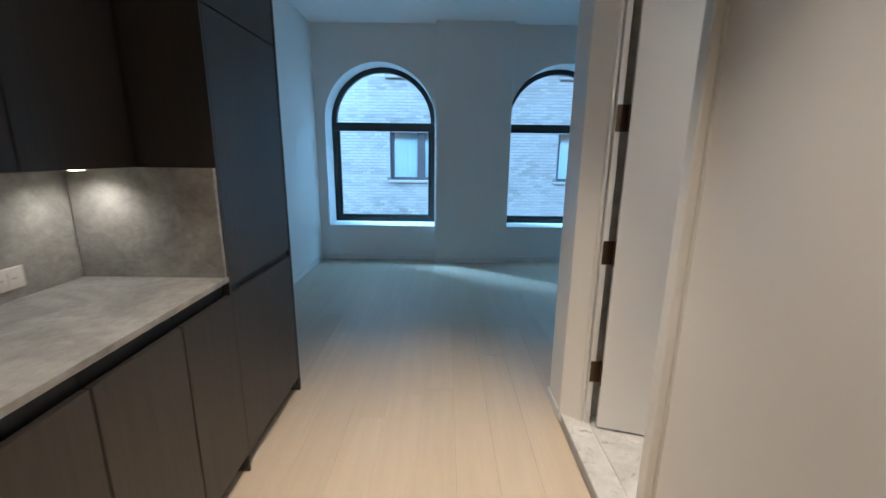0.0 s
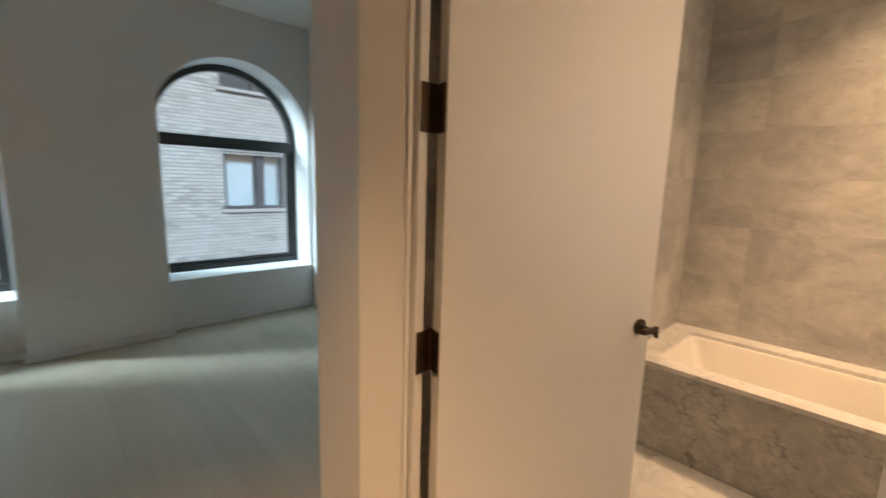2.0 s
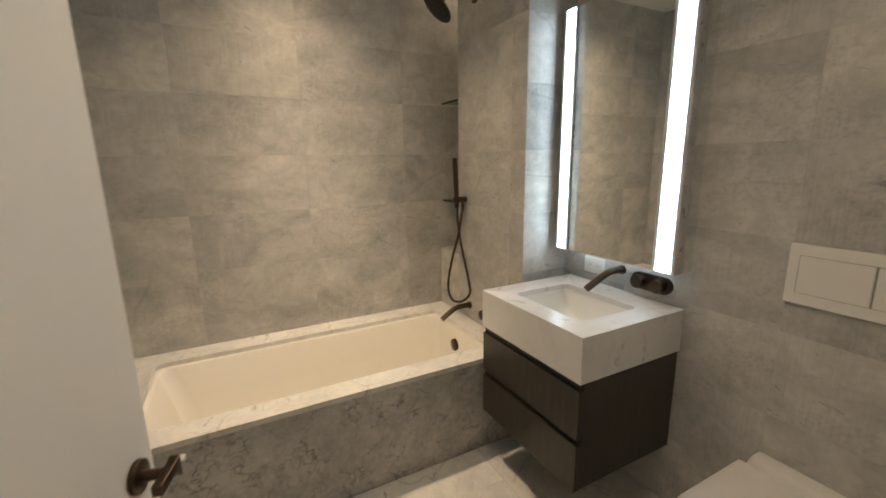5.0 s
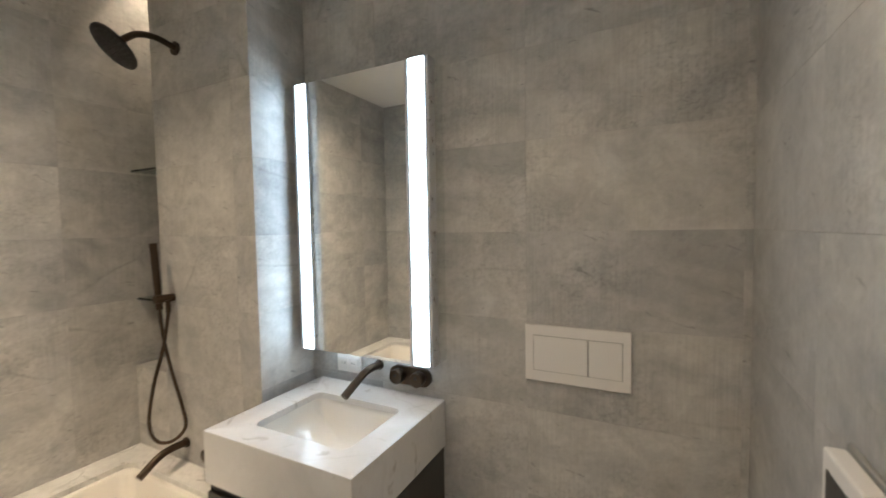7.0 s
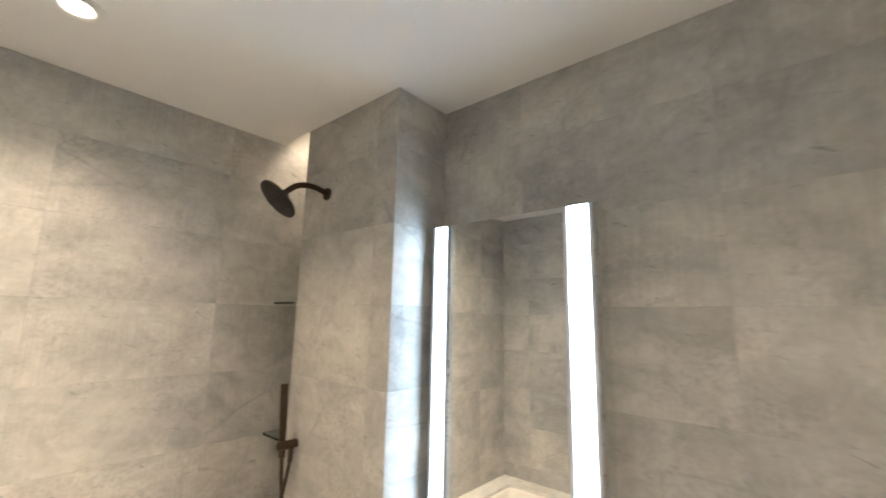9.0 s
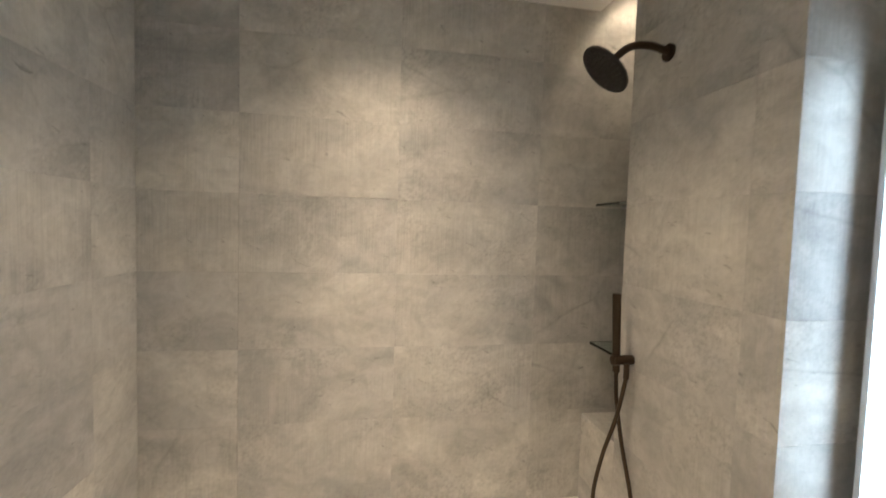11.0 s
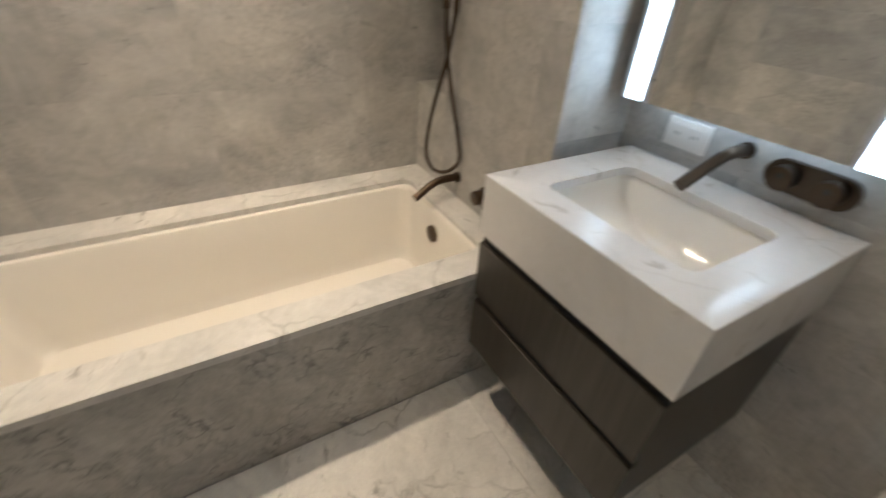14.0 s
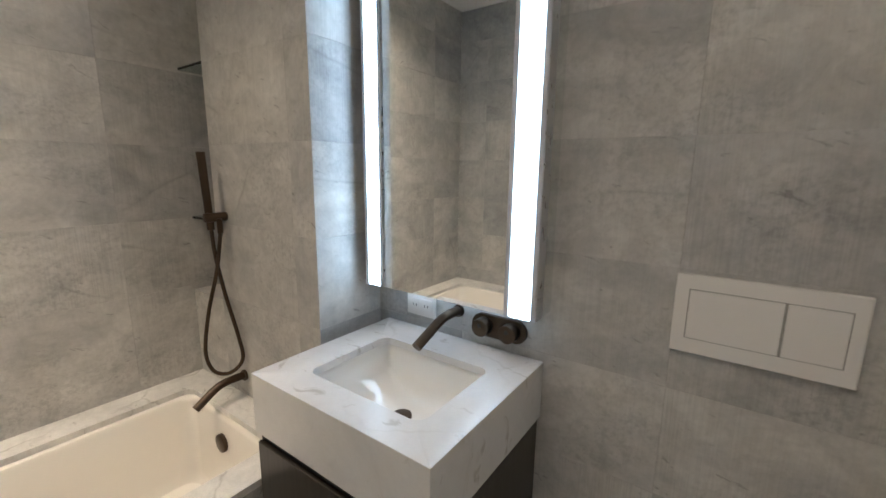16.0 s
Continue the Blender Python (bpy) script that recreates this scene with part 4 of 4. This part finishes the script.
part("hinge_block", loft([[(CX + sx * w, y, z) for sx, y in ((1, 0.001), (1, d - 0.012), (0.94, d), (-0.94, d), (-1, d - 0.012), (-1, 0.001))]
                          for w, d, z in ((0.176, 0.090, 0.4125), (0.168, 0.078, 0.428), (0.160, 0.066, 0.446), (0.155, 0.058, 0.466), (0.151, 0.053, 0.478), (0.148, 0.050, 0.480))], None, True, True), PLASTIC, toilet)
rc = thing("remote_control", (0.91, 0.65, 1.1), "white wall-mounted remote control with a dark display", "remote control")
part("holder", block(BATH_W + 0.001, BATH_W + 0.008, 0.589, 0.709, 0.97, 1.195, 0.002), SHADOW_LINE, rc)
part("case", block(BATH_W + 0.0082, BATH_W + 0.032, 0.594, 0.704, 0.975, 1.19, 0.004), PLASTIC, rc)
part("display", block(BATH_W + 0.0322, BATH_W + 0.033, 0.612, 0.684, 1.00, 1.168), DARK_SLOT, rc)

# ---- pieces: tiles, planks, bricks ----
MESHES = {}


def piece_mesh(key, w, h, t, mat, bev):
    if key not in MESHES:
        bm = bmesh.new()
        o = [(0, 0), (w, 0), (w, h), (0, h)]
        i = [(bev, bev), (w - bev, bev), (w - bev, h - bev), (bev, h - bev)]
        low = [bm.verts.new((x, y, 0)) for x, y in o]
        mid = [bm.verts.new((x, y, t - bev)) for x, y in o]
        hi = [bm.verts.new((x, y, t)) for x, y in i]
        for a, b in ((low, mid), (mid, hi)):
            for k in range(4):
                bm.faces.new((a[k], a[(k + 1) % 4], b[(k + 1) % 4], b[k]))
        bm.faces.new(hi)
        me = bpy.data.meshes.new(key[0])
        bm.to_mesh(me)
        bm.free()
        me.materials.append(mat)
        MESHES[key] = me
    return MESHES[key]


def lay(name, parent, corner, u, v, lu, lv, w, h, start, shift, t, gap, mat, bev=0.0002, holes=()):
    """Pieces of w by h in courses along u, stacked along v, from corner; each course starts at start, moved by shift."""
    u, v = Vector(u), Vector(v)
    m = Matrix((u, v, u.cross(v))).transposed().to_4x4()
    row, b = 0, 0.0
    while b < lv - 0.004:
        b1 = min(b + (start[1] if row == 0 and start[1] else h), lv)
        a = -(w - start[0]) - w + shift * (row % 2) * w
        while a < lu - 0.004:
            a0, a1 = max(a, 0), min(a + w, lu)
            inside = any(h0 - 1e-4 < (a0 + a1) / 2 < h1 and z0 < (b + b1) / 2 < z1 for h0, h1, z0, z1 in holes)
            if a1 - a0 > 0.012 and not inside:
                me = piece_mesh((name, round(a1 - a0, 3), round(b1 - b, 3), mat.name), a1 - a0 - gap, b1 - b - gap, t, mat, bev)
                ob = new(name, me)
                ob.parent = parent
                ob.matrix_parent_inverse = parent.matrix_basis.inverted()
                m.translation = Vector(corner) + u * (a0 + gap / 2) + v * (b + gap / 2)
                ob.matrix_basis = m
            a += w
        b, row = b1, row + 1


TW, TH, GAP, TT = 0.557, 0.28, 0.0005, 0.01
Z0, ZH = BATH_FLOOR, BATH_TOP - BATH_FLOOR
V = (0, 0, 1)
# wet wall, facing north: u runs to -x
lay("tile", wall_wet, (COL_X, -0.01, Z0), (-1, 0, 0), V, COL_X - BATH_W, ZH, TW, TH, (0.346, 0.285), 0.0, TT, GAP, WALL_STONE)
# wall behind the tub, facing west: u runs to -y
lay("tile", wall_tub, (BATH_E + 0.01, BATH_N, Z0), (0, -1, 0), V, BATH_N, ZH, TW, TH, (0.325, 0.845), 0.0, TT, GAP, WALL_STONE)
# north wall of the bath, facing south
lay("tile", wall_bath_north, (BATH_W, BATH_N + 0.01, Z0), (1, 0, 0), V, BATH_E - BATH_W, ZH, TW, TH, (0.4, 0.285), 0.0, TT, GAP, WALL_STONE)
# pier face, facing north, and its side, facing west
lay("tile", wall_shower, (NICHE_X, COL_Y - 0.01, Z0), (-1, 0, 0), V, NICHE_X - COL_X, ZH, TW, TH, (0.48, 0.845), 0.0, TT, GAP, WALL_STONE)
lay("tile", wall_shower, (BATH_E, COL_Y - 0.01, Z0), (-1, 0, 0), V, BATH_E - NICHE_X, LEDGE - Z0, TW, TH, (0.3, 0.285), 0.0, TT, GAP, WALL_STONE)
lay("tile", wall_shower, (COL_X + 0.01, COL_Y, Z0), (0, -1, 0), V, COL_Y, ZH, TW, TH, (0.557, 0.285), 0.0, TT, GAP, WALL_STONE)
lay("tile", wall_shower, (NICHE_X - 0.01, 0.01, LEDGE), (0, 1, 0), V, COL_Y - 0.01, SLOT_TOP - LEDGE, TW, TH, (0.557, 0.019), 0.0, TT, GAP, WALL_STONE)
lay("tile", wall_shower, (BATH_E, 0.0, LEDGE), (-1, 0, 0), V, BATH_E - NICHE_X, SLOT_TOP - LEDGE, TW, TH, (0.557, 0.019), 0.0, TT, GAP, WALL_STONE)
lay("tile", wall_shower, (NICHE_X, 0.01, LEDGE - 0.01), (1, 0, 0), (0, 1, 0), BATH_E - NICHE_X, COL_Y - 0.01, TW, 0.3, (0.557, 0), 0.0, TT, GAP, WALL_STONE)
# bath side of the hall wall, facing east
lay("tile", wall_hall, (BATH_W - 0.01, 0, Z0), (0, 1, 0), V, DOOR_S - 0.021, ZH, TW, TH, (0.45, 0.285), 0.0, TT, GAP, WALL_STONE)
# bath floor and door saddle
lay("tile", bath_floor, (BATH_W + 0.001, 0, BATH_FLOOR - 0.012), (1, 0, 0), (0, 1, 0), 2.392 - BATH_W, BATH_N, 0.61, 0.61, (0.30, 0.5), 0.0, 0.012, 0.0015, WHITE_MARBLE)
part("saddle", block(HALL_E + 0.0025, BATH_W, DOOR_S + 0.0005, DOOR_N - 0.0005, 0.0, BATH_FLOOR, 0.002), WHITE_MARBLE, bath_floor)

# hall and room planks along y
rng = random.Random(4)
PW, PL = 0.187, 1.9
x = ROOM_W
while x < ROOM_E:
    edge = min(x + PW, ROOM_E)
    y = -2.0 - rng.random() * PL
    while y < ROOM_N:
        y0, y1 = max(y, -2.0), min(y + PL, ROOM_N)
        if x + 0.01 > HALL_E - PW * 0.7:
            y0 = max(y0, ROOM_S) if x > HALL_E - 0.01 or y1 < ROOM_S else y0
        if y1 - y0 > 0.05:
            me = piece_mesh(("plank", round(edge - x, 3), round(y1 - y0, 2)), edge - x - 0.0006, y1 - y0 - 0.0006, 0.012, FLOOR_OAK, 0.0005)
            ob = new("plank", me)
            ob.parent = floor
            ob.location = (x, y0, -0.012)
        y += PL
    x = edge

# bricks over the way
BL, BH = 0.215, 0.075


def brick_runs(xa, xb, za, zb):
    """What is left of a brick beside the openings."""
    runs = [(xa, xb)]
    for w in OUT_WIN:
        if zb > w[2] - 0.075 and za < w[3]:
            m = 0.085 if za < w[2] else 0.004
            runs = [r for a, b in runs for r in ((a, min(b, w[0] - m)), (max(a, w[1] + m), b)) if r[1] - r[0] > 0.02]
    return sorted(set(runs))


verts, faces, count = [], [], 0
for r in range(int(6.2 / BH)):
    z = -1.2 + r * BH
    for col in range(int(15 / BL)):
        start = -6.2 + col * BL + (0.5 * BL if r % 2 else 0)
        for xa, xb in brick_runs(start, start + BL, z, z + BH):
            d = 0.010 + 0.008 * rng.random()
            w, h = xb - xa - 0.009, BH - 0.010
            if 0.1 < xa < 3.0 and 0.75 < z < 2.3 and count < 300 and xb - xa > BL - 0.001:
                ob = new("brick", piece_mesh(("brick", 1), BL - 0.009, BH - 0.010, 0.015, BRICK, 0.003))
                ob.parent = far
                ob.matrix_parent_inverse = far.matrix_basis.inverted()
                ob.matrix_basis = Matrix(((1, 0, 0, xa), (0, 0, -1, OUT_Y), (0, 1, 0, z), (0, 0, 0, 1)))
                count += 1
                continue
            i = len(verts)
            verts += [(xa, OUT_Y, z), (xa + w, OUT_Y, z), (xa + w, OUT_Y, z + h), (xa, OUT_Y, z + h), (xa, OUT_Y - d, z), (xa + w, OUT_Y - d, z), (xa + w, OUT_Y - d, z + h), (xa, OUT_Y - d, z + h)]
            faces += [(i + 4, i + 5, i + 6, i + 7), (i, i + 1, i + 5, i + 4), (i + 1, i + 2, i + 6, i + 5), (i + 2, i + 3, i + 7, i + 6), (i + 3, i, i + 4, i + 7)]
me = bpy.data.meshes.new("bricks")
me.from_pydata(verts, [], faces)
me.materials.append(BRICK)
ob = new("bricks", me)
ob.parent = far
ob.matrix_parent_inverse = far.matrix_basis.inverted()
tagged(ob, kind="stuff")
